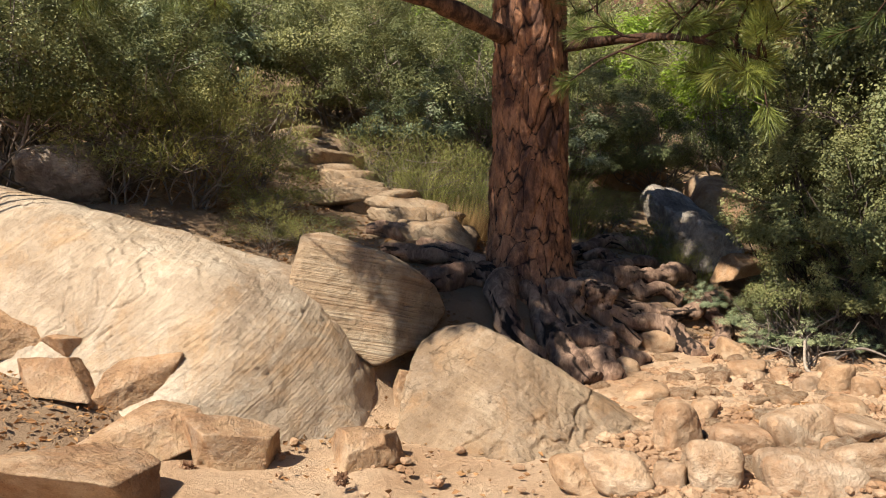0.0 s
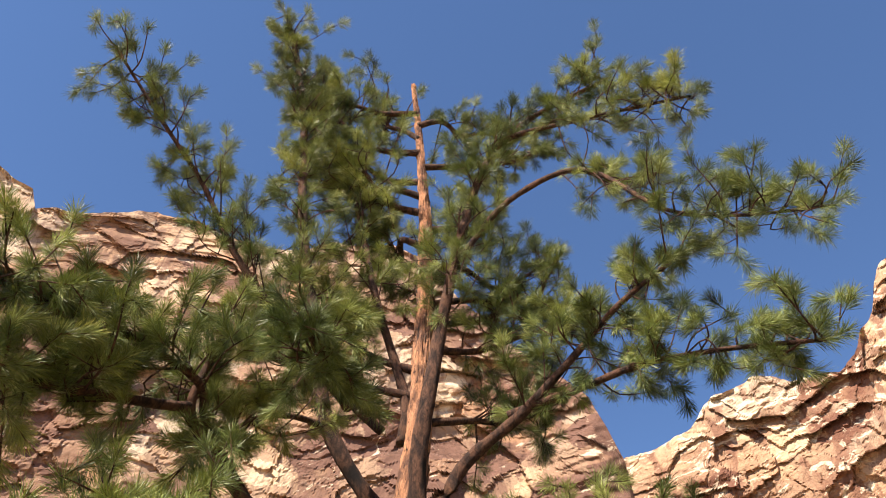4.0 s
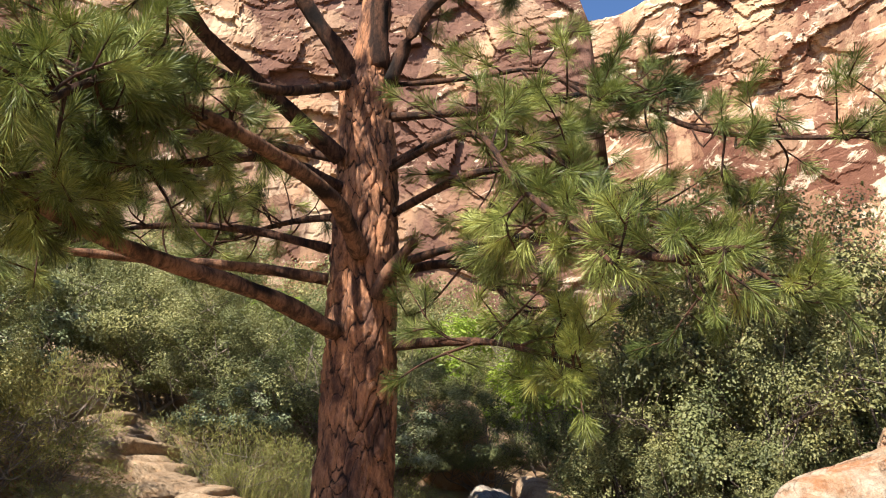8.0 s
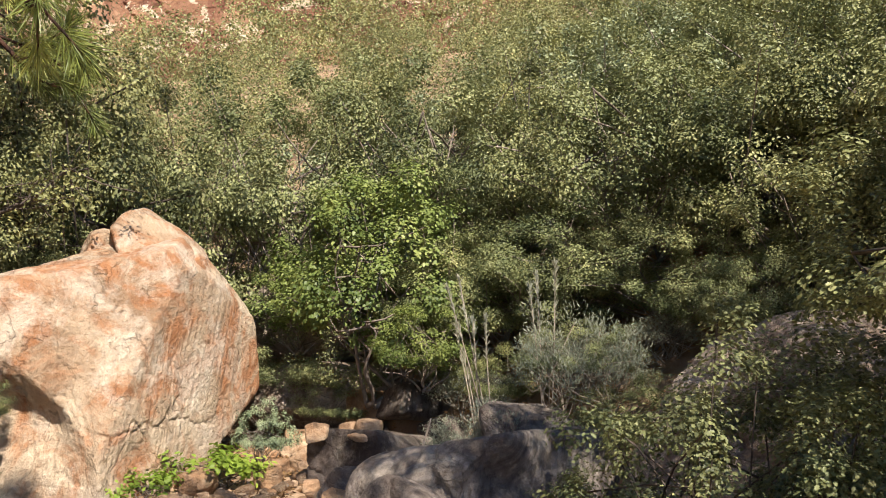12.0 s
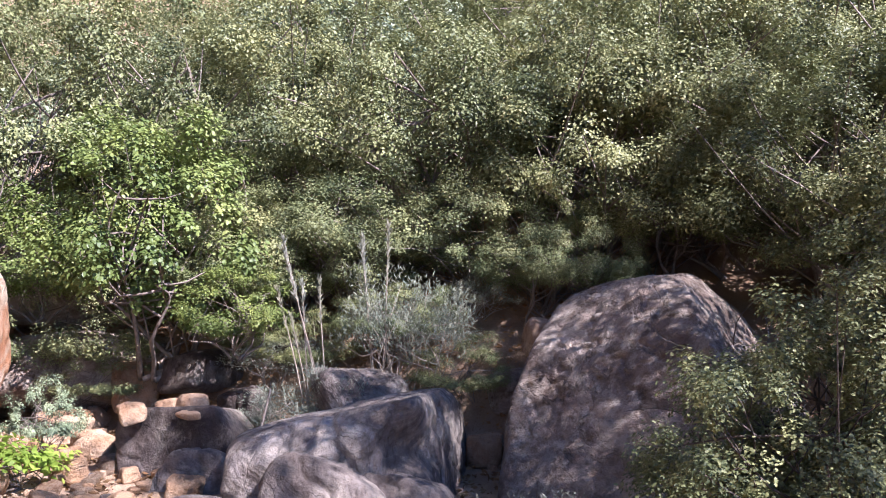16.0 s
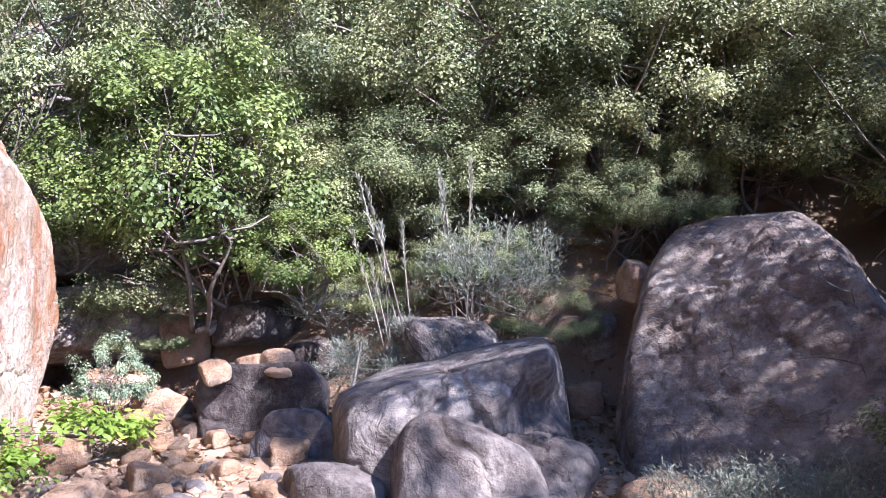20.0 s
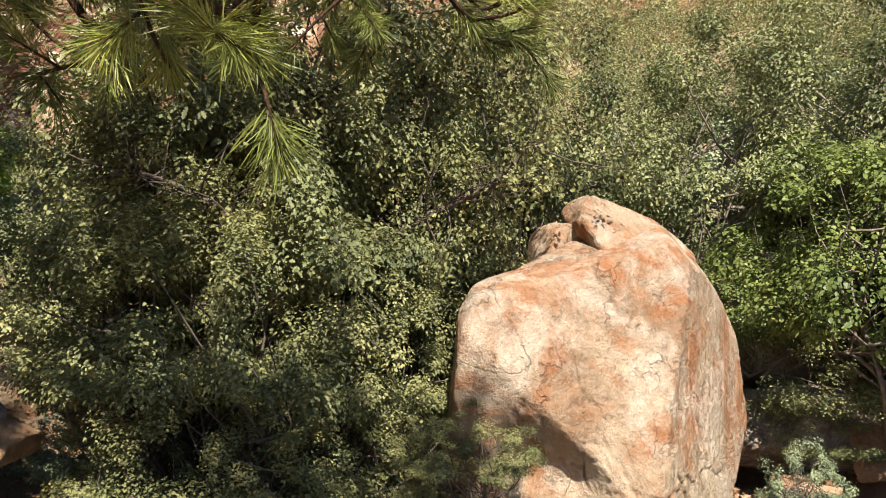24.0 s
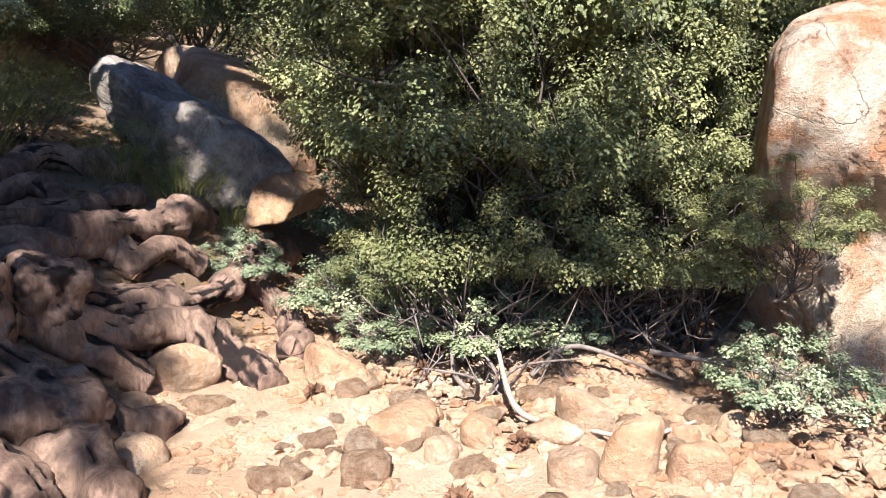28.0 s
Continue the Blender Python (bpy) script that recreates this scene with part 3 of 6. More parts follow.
def rock_shape(seed, size=(1, 1, 1), sub=4, planes=11, hard=9.0, rough=0.06, cuts=(), grain=1.6, flat=0.0, grooves=0.0, groove_way=(0.30, 0.42, 0.86), creases=0.0, broken=0.0, crease_scale=1.0, dents=()):
    """A boulder: a solid bounded by soft planes, then weathered by noise. size: half axes. cuts: own planes (normal, distance)."""
    v, f = sphere(sub)
    rng = np.random.default_rng(seed)
    n, d = np.zeros((0, 3)), np.zeros(0)
    if planes:
        box = np.array([(1, 0, 0), (-1, 0, 0), (0, 1, 0), (0, -1, 0), (0, 0, 1), (0, 0, -1)], float)
        n = unit(np.vstack([box + rng.normal(0, 0.22, (6, 3)), rng.normal(0, 1, (planes, 3))]))
        d = np.concatenate([rng.uniform(0.78, 0.95, 6), rng.uniform(0.85, 1.12, planes)])
    for c in cuts:
        n = np.vstack([n, unit(np.array(c[:3], float))])
        d = np.append(d, c[3])
    hit = np.maximum(v @ n.T, 0) / d
    r = 1.0 / (np.sum(hit**hard, 1)) ** (1 / hard)
    p = v * r[:, None] * np.array(size)
    m = float(np.mean(size))
    k = seed % 97
    q = p / m * grain + seed * 1.37
    nz = fbm(q, 5 if sub > 3 else 3, k, 0.52)
    p = p + v * (nz * rough * m)[:, None]
    if sub > 3:
        ridge = np.abs(fbm(q * 1.7 + 3, 4, k + 11))
        p = p - v * (np.maximum(0.10 - ridge, 0) * rough * 5 * m)[:, None]
    if creases:
        for scale, wide, deep in ((1.1, 0.07, 1.0), (2.6, 0.08, 0.45)):
            line = np.abs(fbm(q * scale * crease_scale * np.array((1, 1, 0.55)) + 31, 4, k + 21))
            p = p - v * ((np.maximum(wide - line, 0) / wide) ** 1.5 * deep * creases * m)[:, None]
    if broken:
        front = step((0.15 - v[:, 0]) / 0.5)
        around = np.stack([np.arctan2(-p[:, 1], -p[:, 0]), p[:, 2] / m], 1) + 0.12 * np.stack([fbm(q * 1.2, 3, k + 41), fbm(q * 1.2, 3, k + 42)], 1)
        for size, deep in ((0.62, 1.0), (0.26, 0.4)):
            plane, gap = facets(around / size + 7.3, k, 0.6)
            p = p + v * ((plane * 0.5 - np.clip(0.05 - gap, 0, 1) * 9) * deep * broken * m * front)[:, None]
    if grooves:
        a = p @ unit(np.array(groove_way, float)) / m * 17 + fbm(q * 1.5, 3, k + 5) * 2.2
        p = p + v * (np.sin(a) * np.clip(0.5 + fbm(q, 2, k + 9), 0, 1) * grooves * m)[:, None]
    for *where, wide, deep in dents:
        p = p - v * (deep * np.exp(-np.sum((p - np.array(where)) ** 2, 1) / wide**2))[:, None]
    if flat:
        p[:, 2] = np.maximum(p[:, 2], -flat * size[2])
    return p, f


def rock(name, x, y, size, mat, label, seed, z=None, rot=(0, 0, 0), sink=0.25, category="rock", group="", **shape):
    v, f = rock_shape(seed, size, **shape)
    ob = new(name, mesh(name, v, f, mat))
    z = gz(x, y) + size[2] * (1 - sink) if z is None else z
    ob.matrix_basis = pose(x, y, z, *rot)
    return tagged(ob, label, category, group)


# ---- the ground ----
def spread(a, b, fine, far, grow=1.16):
    mid = np.arange(a, b, fine)
    lo, hi, w = [], [], fine
    while (lo[-1] if lo else a) > -far:
        w *= grow
        lo.append((lo[-1] if lo else a) - w)
    w = fine
    while (hi[-1] if hi else b) < far:
        w *= grow
        hi.append((hi[-1] if hi else b) + w)
    return np.concatenate([lo[::-1], mid, hi])


def build_ground():
    X, Y = spread(-4, 8, 0.06, 900), spread(-0.5, 11, 0.06, 900)
    gx, gy = np.meshgrid(X, Y)
    p = np.stack([gx.ravel(), gy.ravel(), gx.ravel() * 0], 1)
    z = ground_h(p[:, 0], p[:, 1]) + 0.035 * fbm(p * 1.3, 4) + 0.012 * fbm(p * 7, 3, 9)
    far = step((np.hypot(p[:, 0], p[:, 1]) - 30) / 60)
    p[:, 2] = z + far * 1.5 * fbm(p * 0.05, 3, 4)
    ny, nx = len(Y), len(X)
    i = np.arange(ny - 1)[:, None] * nx + np.arange(nx - 1)[None, :]
    f = np.stack([i, i + 1, i + nx + 1, i + nx], -1).reshape(-1, 4)
    s = (p[:, 1] - 6.0 - 0.8 * np.maximum(p[:, 0], -2.8)) / 1.28
    r = p[:, 0] - (4.6 + 0.45 * np.clip(p[:, 1], -3, 8))
    sandy = (1 - step((s + 0.1 + 0.3 * fbm(p * 1.7, 3, 6)) / 0.6)) * (1 - step((r + 0.9 + 0.4 * fbm(p * 1.7, 3, 7)) / 0.7))
    tagged(new("ground", mesh("ground", p, f, SOIL, plate=sandy)), "pale orange sandy soil of a dry wash and its banks", "ground", kind="structure")


build_ground()


# ---- cliffs ----
def cliff(name, az0, az1, radius, tops, label, seed, mat, smooth_to, n=720, m=330):
    """A canyon wall on an arc; tops: (azimuth, elevation) of its skyline in degrees."""
    az = np.linspace(az0, az1, n)
    top = np.interp(az, [t[0] for t in tops], [t[1] for t in tops])
    u = np.linspace(0, 1, m)
    A, U = np.meshgrid(az, u)
    rise = np.tan(np.radians(np.repeat(top[None], m, 0)))
    arc = A / 57.3 * radius
    skyline = np.stack([arc.ravel() * 0.2, 0 * arc.ravel(), 0 * arc.ravel() + seed], 1)
    rise = rise + (fbm(skyline, 5, seed) * 0.016).reshape(rise.shape)
    Z = U * radius * rise
    q = np.stack([arc.ravel(), Z.ravel(), 0 * arc.ravel() + seed], 1)
    slant = np.stack([arc.ravel() + Z.ravel() * 0.45, Z.ravel() * 1.35 - arc.ravel() * 0.32], 1)
    bend = np.stack([fbm(q * 0.13, 3, seed + 3), fbm(q * 0.13, 3, seed + 4)], 1) * 1.3 + np.stack([fbm(q * 0.9, 4, seed + 13, 0.6), fbm(q * 0.9, 4, seed + 14, 0.6)], 1) * 0.10
    R = radius + (U.ravel() ** 2) * radius * 0.05 + fbm(q * 0.05, 3, seed + 1) * 2.2 + fbm(q * 0.9, 5, seed + 8, 0.6) * 0.10
    for size, depth, k in ((12.0, 0.6, 0), (5.5, 0.32, 10), (2.4, 0.15, 20), (1.0, 0.06, 30)):
        plane, gap = facets((slant + bend) / size, seed + k, 0.6)
        R = R + plane * depth + np.clip(0.015 - gap, 0, 1) * 5 * size / 8
    beds = np.stack([slant[:, 0] * 0.04, slant[:, 1] * 0.7, 0 * slant[:, 0] + seed], 1)
    ledgy = step(fbm(q * 0.06 + 9, 2, seed + 40) * 1.6 + 0.2)
    R = R + fbm(beds, 4, seed + 31, 0.6) * 0.30 * ledgy + fbm(q * 2.2, 3, seed + 35) * 0.03
    keep = 0.3 + 0.7 * step((U.ravel() - smooth_to) / 0.15 + 0.5 * fbm(q * 0.2, 2, seed + 50))
    R = radius + (R - radius) * keep
    a = np.radians(A.ravel())
    v = np.stack([np.sin(a) * R, np.cos(a) * R, 1.5 + R * rise.ravel() * U.ravel() + 0.25 * fbm(q * 0.4, 3, seed + 2)], 1)
    edge = v[-n:].copy()
    edge[:, :2] *= 1.12
    edge[:, 2] -= 1.0
    v = np.vstack([v, edge])
    i = np.arange(m)[:, None] * n + np.arange(n - 1)[None, :]
    f = np.stack([i, i + n, i + n + 1, i + 1], -1).reshape(-1, 4)
    tagged(new(name, mesh(name, v, f, mat, smooth=False)), label, "cliff", kind="structure")


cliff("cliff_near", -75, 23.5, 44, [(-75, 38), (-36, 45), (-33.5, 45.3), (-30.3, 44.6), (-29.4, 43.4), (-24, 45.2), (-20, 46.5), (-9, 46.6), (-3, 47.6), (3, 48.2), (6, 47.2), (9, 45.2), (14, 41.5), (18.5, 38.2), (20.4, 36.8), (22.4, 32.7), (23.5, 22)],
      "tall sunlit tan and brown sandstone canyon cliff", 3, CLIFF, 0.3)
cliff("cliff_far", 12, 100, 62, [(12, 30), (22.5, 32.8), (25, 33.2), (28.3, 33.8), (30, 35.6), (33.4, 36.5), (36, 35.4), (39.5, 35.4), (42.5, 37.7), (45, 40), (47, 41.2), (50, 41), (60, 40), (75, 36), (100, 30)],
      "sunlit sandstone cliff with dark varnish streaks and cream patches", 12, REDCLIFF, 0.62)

# ---- large boulders ----
rock("boulder", -2.3, 5.95, (1, 1, 1), PALE, "long pale layered sandstone whaleback boulder in the sun", 5, z=0.49, sub=7, planes=0, hard=9, rough=0.035, creases=0.012, grooves=0.004, groove_way=(0.55, 0.35, 0.75), dents=[(0.45, -0.65, -0.2, 0.33, 0.14), (-0.1, -0.7, 0.0, 0.3, 0.08)], category="boulder",
     cuts=[(0.25, -0.15, 0.95, 0.87), (0.75, -0.2, 0.63, 1.31), (-0.15, -0.85, 0.5, 0.52), (0.45, -0.85, 0.25, 0.96), (1, -0.1, 0.1, 1.85), (0.05, 1, 0.2, 0.9), (-1, 0, 0.1, 2.4), (0, 0, -1, 0.8), (0.1, -0.6, 0.8, 0.84)])
rock("boulder", -0.52, 6.6, (1, 1, 1), STRIPE, "striped tan sandstone block leaning on the bank", 8, z=0.86, sub=6, planes=0, hard=44, rough=0.03, creases=0.008, category="boulder",
     cuts=[(0.58, 0.07, 0.81, 0.36), (0.34, 0.06, 0.94, 0.37), (0.8, -0.6, 0.1, 0.38), (0.2, -1, 0.3, 0.4), (0, 1, 0, 0.45), (0.94, 0.04, 0.35, 0.47), (0.37, -0.13, -0.92, 0.48), (0.83, -0.06, -0.56, 0.49), (-0.5, -0.3, -0.8, 0.5), (0, 0, -1, 0.55), (-0.07, 0.01, 1.0, 0.56), (-0.95, -0.16, 0.27, 0.71)])
rock("boulder", 0.57, 5.75, (1.13, 1, 1), SLAB, "low tan sandstone slab sloping into the sand", 11, z=-0.02, sub=7, planes=0, hard=40, rough=0.04, creases=0.008, category="boulder",
     cuts=[(0, 0, -1, 0.4), (0.54, 0.08, 0.84, 0.5), (0.3, -0.75, 0.6, 0.5), (-0.45, -0.62, 0.62, 0.52), (0, 1, 0.3, 0.75), (-1, 0.1, 0.2, 0.8), (-0.25, 0.13, 0.96, 0.84), (-0.61, 0.11, 0.79, 0.9), (0, -1, 0.15, 0.9)])
great = rock("boulder", 4.85, 5.8, (1, 1, 1), RED, "huge rust and cream stained sandstone boulder standing in the wash", 21, z=1.1, sub=7, planes=0, hard=110, rough=0.03, creases=0.024, crease_scale=2.0, broken=0.004, dents=[(-0.75, -0.15, -0.25, 0.33, 0.26), (-0.95, 0.1, -0.1, 0.25, 0.2), (-0.55, -0.45, 0.35, 0.12, 0.05), (-0.3, -0.6, -0.45, 0.2, 0.08)], category="boulder", grain=1.1,
     cuts=[(-0.2, 1, 0, 0.75), (-0.54, 0.84, 0.11, 0.83), (0.25, -0.97, 0.0, 0.87), (0.22, -0.89, 0.39, 0.87), (-0.76, 0.53, -0.38, 0.9), (0, 0, -1, 0.9), (0.46, -0.69, -0.56, 0.92), (0.6, 0.8, 0.1, 0.95), (0.17, -0.79, 0.59, 0.96), (-0.48, 0.71, 0.51, 1.0), (-0.28, 0.32, 0.9, 1.02), (-0.81, 0.59, 0.03, 1.03), (0.59, -0.8, 0.12, 1.13), (-0.68, 0.49, 0.54, 1.14), (0.42, -0.58, 0.7, 1.18), (0.51, -0.69, 0.52, 1.21), (-0.52, -0.76, 0.39, 0.64), (0.05, -1.0, 0.05, 0.53), (-0.93, -0.33, -0.16, 0.86), (-0.33, -0.05, 0.94, 0.97)])
v, f = rock_shape(23, (1, 1, 1), sub=6, planes=0, hard=34, rough=0.03, creases=0.014, broken=0.01, cuts=[(0.51, -0.69, 0.52, 0.40), (0.6, -0.8, 0.1, 0.42), (-0.17, 0.64, -0.75, 0.03), (-0.29, 0.76, -0.58, 0.11), (-0.68, 0.69, -0.24, 0.26), (-0.34, -0.6, 0.72, 0.26), (0.04, -0.46, 0.89, 0.31), (0.35, -0.51, 0.79, 0.33), (0.15, -0.69, 0.71, 0.33), (-0.64, 0.55, 0.54, 0.4), (0, 0, -1, 0.4), (-0.12, -0.94, 0.3, 0.41), (-0.35, 0.2, 0.91, 0.43), (-0.45, 0.75, 0.48, 0.46), (0.2, 1, 0.1, 0.5)])
part("cap", mesh("cap", v, f, RED), great, "rounded cream cap of the boulder").matrix_basis = pose(0.45, 0.05, 1.0)
v, f = rock_shape(24, (1, 1, 1), sub=5, planes=0, hard=24, rough=0.05, cuts=[(-0.72, 0.64, 0.29, 0.07), (-0.49, 0.86, 0.11, 0.12), (-0.42, 0.29, 0.86, 0.13), (-0.46, 0.68, 0.57, 0.14), (-0.11, -0.08, 0.99, 0.17), (-0.6, -0.8, 0.15, 0.2), (0, 0, -1, 0.2), (0.9, -0.4, 0, 0.25), (0.5, 0.8, 0, 0.3)])
part("ledge", mesh("ledge", v, f, RED), great, "brown block in the notch beside the cap").matrix_basis = pose(0.23, 0.42, 1.04)
rock("boulder", 4.95, 2.85, (1, 1, 1), GREY, "long grey sandstone slab with a sloping streaked top", 31, z=0.7, sub=7, planes=0, hard=26, dents=[(-0.62, -0.2, 0.16, 0.17, 0.17), (-0.55, -0.36, 0.1, 0.15, 0.12), (-0.6, 0.1, -0.02, 0.16, 0.07)], rough=0.05, grain=0.9, creases=0.02, crease_scale=1.6, grooves=0.005, groove_way=(0.2, 0.15, 0.95), category="boulder",
     cuts=[(0.11, 0.21, 0.97, 0.27), (0.17, 0.43, 0.89, 0.39), (0, 0, -1, 0.4), (-0.21, -0.97, 0.08, 0.52), (-0.05, -0.53, 0.85, 0.52), (-0.23, -0.91, 0.35, 0.53), (-0.01, 0.59, 0.8, 0.53), (1, 0.1, 0.1, 0.75), (0.3, 1, 0.2, 0.75), (-0.04, 1.0, 0.01, 0.76), (-0.63, 0.28, 0.73, 0.58), (-0.99, 0.1, -0.05, 0.68), (-0.84, -0.5, 0.22, 0.72)])
rock("boulder", 4.32, 3.02, (1, 1, 1), GREY, "rounded grey sandstone boulder beside the slab", 33, z=0.5, sub=6, planes=0, hard=10, rough=0.035, creases=0.005, category="boulder",
     cuts=[(0.12, -0.52, 0.85, 0.23), (1, 0, 0.2, 0.25), (0, 0, -1, 0.25), (0.16, -0.3, 0.94, 0.26), (-0.12, -0.89, 0.45, 0.31), (-0.86, 0.1, 0.5, 0.31), (0.04, 0.99, 0.11, 0.34), (0.19, 0.26, 0.95, 0.35), (0.14, 0.79, 0.6, 0.39)])
rock("boulder", 4.42, 2.62, (1, 1, 1), GREY, "grey wedge of stone against the slab", 36, z=0.45, sub=6, planes=0, hard=13, rough=0.05, creases=0.01, category="boulder",
     cuts=[(0.14, -0.35, 0.93, 0.2), (-0.41, -0.74, -0.53, 0.2), (-0.28, -0.94, -0.18, 0.24), (0.2, -0.1, 0.98, 0.24), (-0.06, -0.82, 0.56, 0.25), (1, 0, 0.2, 0.25), (0, 0, -1, 0.25), (-0.23, -0.92, 0.32, 0.27), (0, 1, 0.1, 0.3), (-0.8, 0.0, 0.6, 0.33)])
rock("boulder", 3.95, 2.92, (0.30, 0.40, 0.15), GREY, "low grey sandstone boulder half sunk in gravel", 34, z=0.38, rot=(0, 0, 10), sub=6, planes=5, hard=9, rough=0.08, creases=0.02, category="boulder")
rock("rock", 4.42, 3.62, (0.22, 0.24, 0.17), GREY, "small rounded grey stone in the gravel", 35, z=0.42, sub=4, planes=5, hard=9)
rock("rock", 3.88, 2.26, (0.16, 0.2, 0.1), SAND, "flat pinkish stone on the shaded path", 39, z=0.49, sub=4, planes=5, hard=12)
rock("boulder", 5.15, 1.0, (1, 1, 1), PURPLE, "large brown varnished boulder striped by twig shadows", 37, z=0.9, sub=7, planes=0, hard=60, rough=0.045, creases=0.022, crease_scale=1.6, broken=0.016, grooves=0.004, groove_way=(0.1, 0.35, 0.9), category="boulder",
     cuts=[(-0.44, -0.64, 0.63, 0.72), (-0.3, -0.52, 0.8, 0.78), (0.39, 0.89, 0.23, 0.8), (0, 0, -1, 0.8), (-0.35, 0.54, 0.76, 0.81), (-0.52, 0.66, 0.55, 0.84), (0.29, 0.81, 0.52, 0.87), (-0.03, 0.01, 1.0, 0.87), (0.07, 0.44, 0.89, 0.89), (0, -1, 0.2, 0.9), (0.13, 0.98, 0.17, 0.94), (1, 0, 0.1, 1.0), (-0.9, -0.2, 0.3, 1.25)])
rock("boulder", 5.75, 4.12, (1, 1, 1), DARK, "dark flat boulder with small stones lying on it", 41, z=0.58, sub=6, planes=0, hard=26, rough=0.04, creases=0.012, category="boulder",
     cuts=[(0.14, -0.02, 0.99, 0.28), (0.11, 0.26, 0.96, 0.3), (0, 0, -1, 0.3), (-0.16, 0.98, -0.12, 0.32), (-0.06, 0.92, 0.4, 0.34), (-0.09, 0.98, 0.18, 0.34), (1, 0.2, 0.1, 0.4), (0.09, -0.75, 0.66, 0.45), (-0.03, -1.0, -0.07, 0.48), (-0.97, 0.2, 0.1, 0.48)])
rock("rock", 5.12, 3.82, (1, 1, 1), GREY, "grey angular stone lying in the gravel", 42, z=0.48, sub=6, planes=0, hard=12, rough=0.045, creases=0.01,
     cuts=[(0.2, 0.03, 0.98, 0.17), (0.04, 0.9, 0.44, 0.2), (0.1, 0.77, 0.63, 0.2), (0.16, -0.55, 0.82, 0.2), (-0.94, 0.1, 0.31, 0.2), (1, 0.2, 0.1, 0.25), (0, 0, -1, 0.25)])
rock("rock", 6.9, 4.66, (0.2, 0.2, 0.2), SAND, "small squarish tan stone near the bush", 43, sub=4, hard=16)
rock("rock", 5.4, 3.93, (0.10, 0.115, 0.075), COBBLE, "pale rounded stone resting on a dark boulder", 44, z=0.915, rot=(8, 0, 20), sub=5, planes=4, hard=5, rough=0.05)
rock("rock", 5.3, 4.28, (0.07, 0.10, 0.06), COBBLE, "white angular stone lying on a dark boulder", 56, z=0.885, rot=(0, 0, 30), sub=5, planes=7, hard=10, rough=0.06)
rock("rock", 5.42, 4.1, (0.06, 0.08, 0.06), COBBLE, "small tan stone lying on a dark boulder", 57, z=0.89, sub=4, planes=6, hard=9, rough=0.06)
rock("rock", 5.27, 3.92, (0.055, 0.075, 0.035), COBBLE, "small orange stone on a dark boulder", 48, z=0.865, sub=4, planes=5, hard=6)
rock("boulder", 5.72, 2.86, (0.3, 0.36, 0.42), GREY, "weathered rounded boulder under the sagebrush", 45, z=0.76, rot=(0, 12, 20), sub=6, planes=6, hard=5, rough=0.07, creases=0.02, category="boulder")
rock("rock", 5.62, 1.66, (0.15, 0.13, 0.13), COBBLE, "pale stone wedged beside the large boulder", 46, z=1.36, sub=5, planes=6, hard=12, rough=0.06)
rock("rock", 5.85, 1.86, (0.17, 0.15, 0.16), PURPLE, "dark stone in the shaded gap", 49, z=0.98, sub=4, hard=14)
rock("rock", 5.5, 2.05, (0.13, 0.14, 0.12), SAND, "brown stone in the shaded gap", 50, sub=4, hard=14)
rock("boulder", 7.2, 4.95, (0.42, 0.85, 0.36), PURPLE, "low dark ledge of rock beneath the leafy bush", 55, z=0.98, rot=(0, 0, 18), sub=5, hard=14, category="boulder")
rock("boulder", 8.0, 5.6, (0.9, 0.9, 0.6), PURPLE, "dark overhanging boulder under the bushes", 47, sub=4, hard=12, category="boulder")
for k, (x, y, r) in enumerate([(6.3, 5.0, 0.22), (6.0, 4.75, 0.17), (5.75, 4.6, 0.2), (6.55, 5.1, 0.26), (5.5, 4.75, 0.13), (5.2, 4.6, 0.16), (6.9, 5.0, 0.2), (4.6, 4.5, 0.14), (4.3, 4.75, 0.2), (4.85, 4.95, 0.2), (5.15, 5.05, 0.14), (4.0, 4.4, 0.12), (4.7, 4.15, 0.11), (4.4, 3.95, 0.11), (5.2, 4.25, 0.10), (4.82, 3.86, 0.13), (3.5, 3.9, 0.12)]):
    rock("rock", x, y, (r * 0.8, r * 0.66, r * 0.52), SAND if k % 2 else COBBLE, "tan broken stone below the great boulder", 700 + k, rot=(0, 0, k * 41), sub=5, planes=7, hard=10, rough=0.08, creases=0.02, sink=0.4, group="stones below the great boulder")
rng = np.random.default_rng(91)
for k in range(34):
    x, y, r = rng.uniform(4.1, 5.2), rng.uniform(3.45, 4.5), rng.uniform(0.025, 0.07)
    rock("rock", x, y, (r, r * rng.uniform(0.7, 1.2), r * rng.uniform(0.5, 0.8)), (SAND, COBBLE, GREY)[k % 3], "small weathered stone in the gravel", 760 + k, rot=(0, 0, k * 77), sub=3, planes=6, hard=9, sink=0.3, group="small stones in the gravel")
# added stones; their dark colour stands in for the shade under the bush
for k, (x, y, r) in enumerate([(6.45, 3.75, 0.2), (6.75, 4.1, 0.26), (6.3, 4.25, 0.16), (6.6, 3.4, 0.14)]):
    rock("rock", x, y, (r, r * 1.3, r * 0.7), DARK, "added stone coloured dark for the shade of the hollow under the bush", 750 + k, rot=(0, 0, k * 50), sub=4, planes=7, hard=10, rough=0.07, group="stones in the hollow")
rock("boulder", 2.92, 10.1, (0.31, 1.15, 0.27), ASH, "long grey slab lying down the slope", 51, z=1.4, rot=(26, 14, 14), sub=6, planes=6, hard=34, rough=0.09, creases=0.03, grooves=0.006, groove_way=(0.9, 0.1, 0.3), category="boulder")
rock("rock", 3.22, 9.05, (0.2, 0.18, 0.15), SAND, "tan block at the foot of the grey slab", 56, z=1.0, rot=(10, 0, 30), sub=5, planes=5, hard=18, rough=0.05)
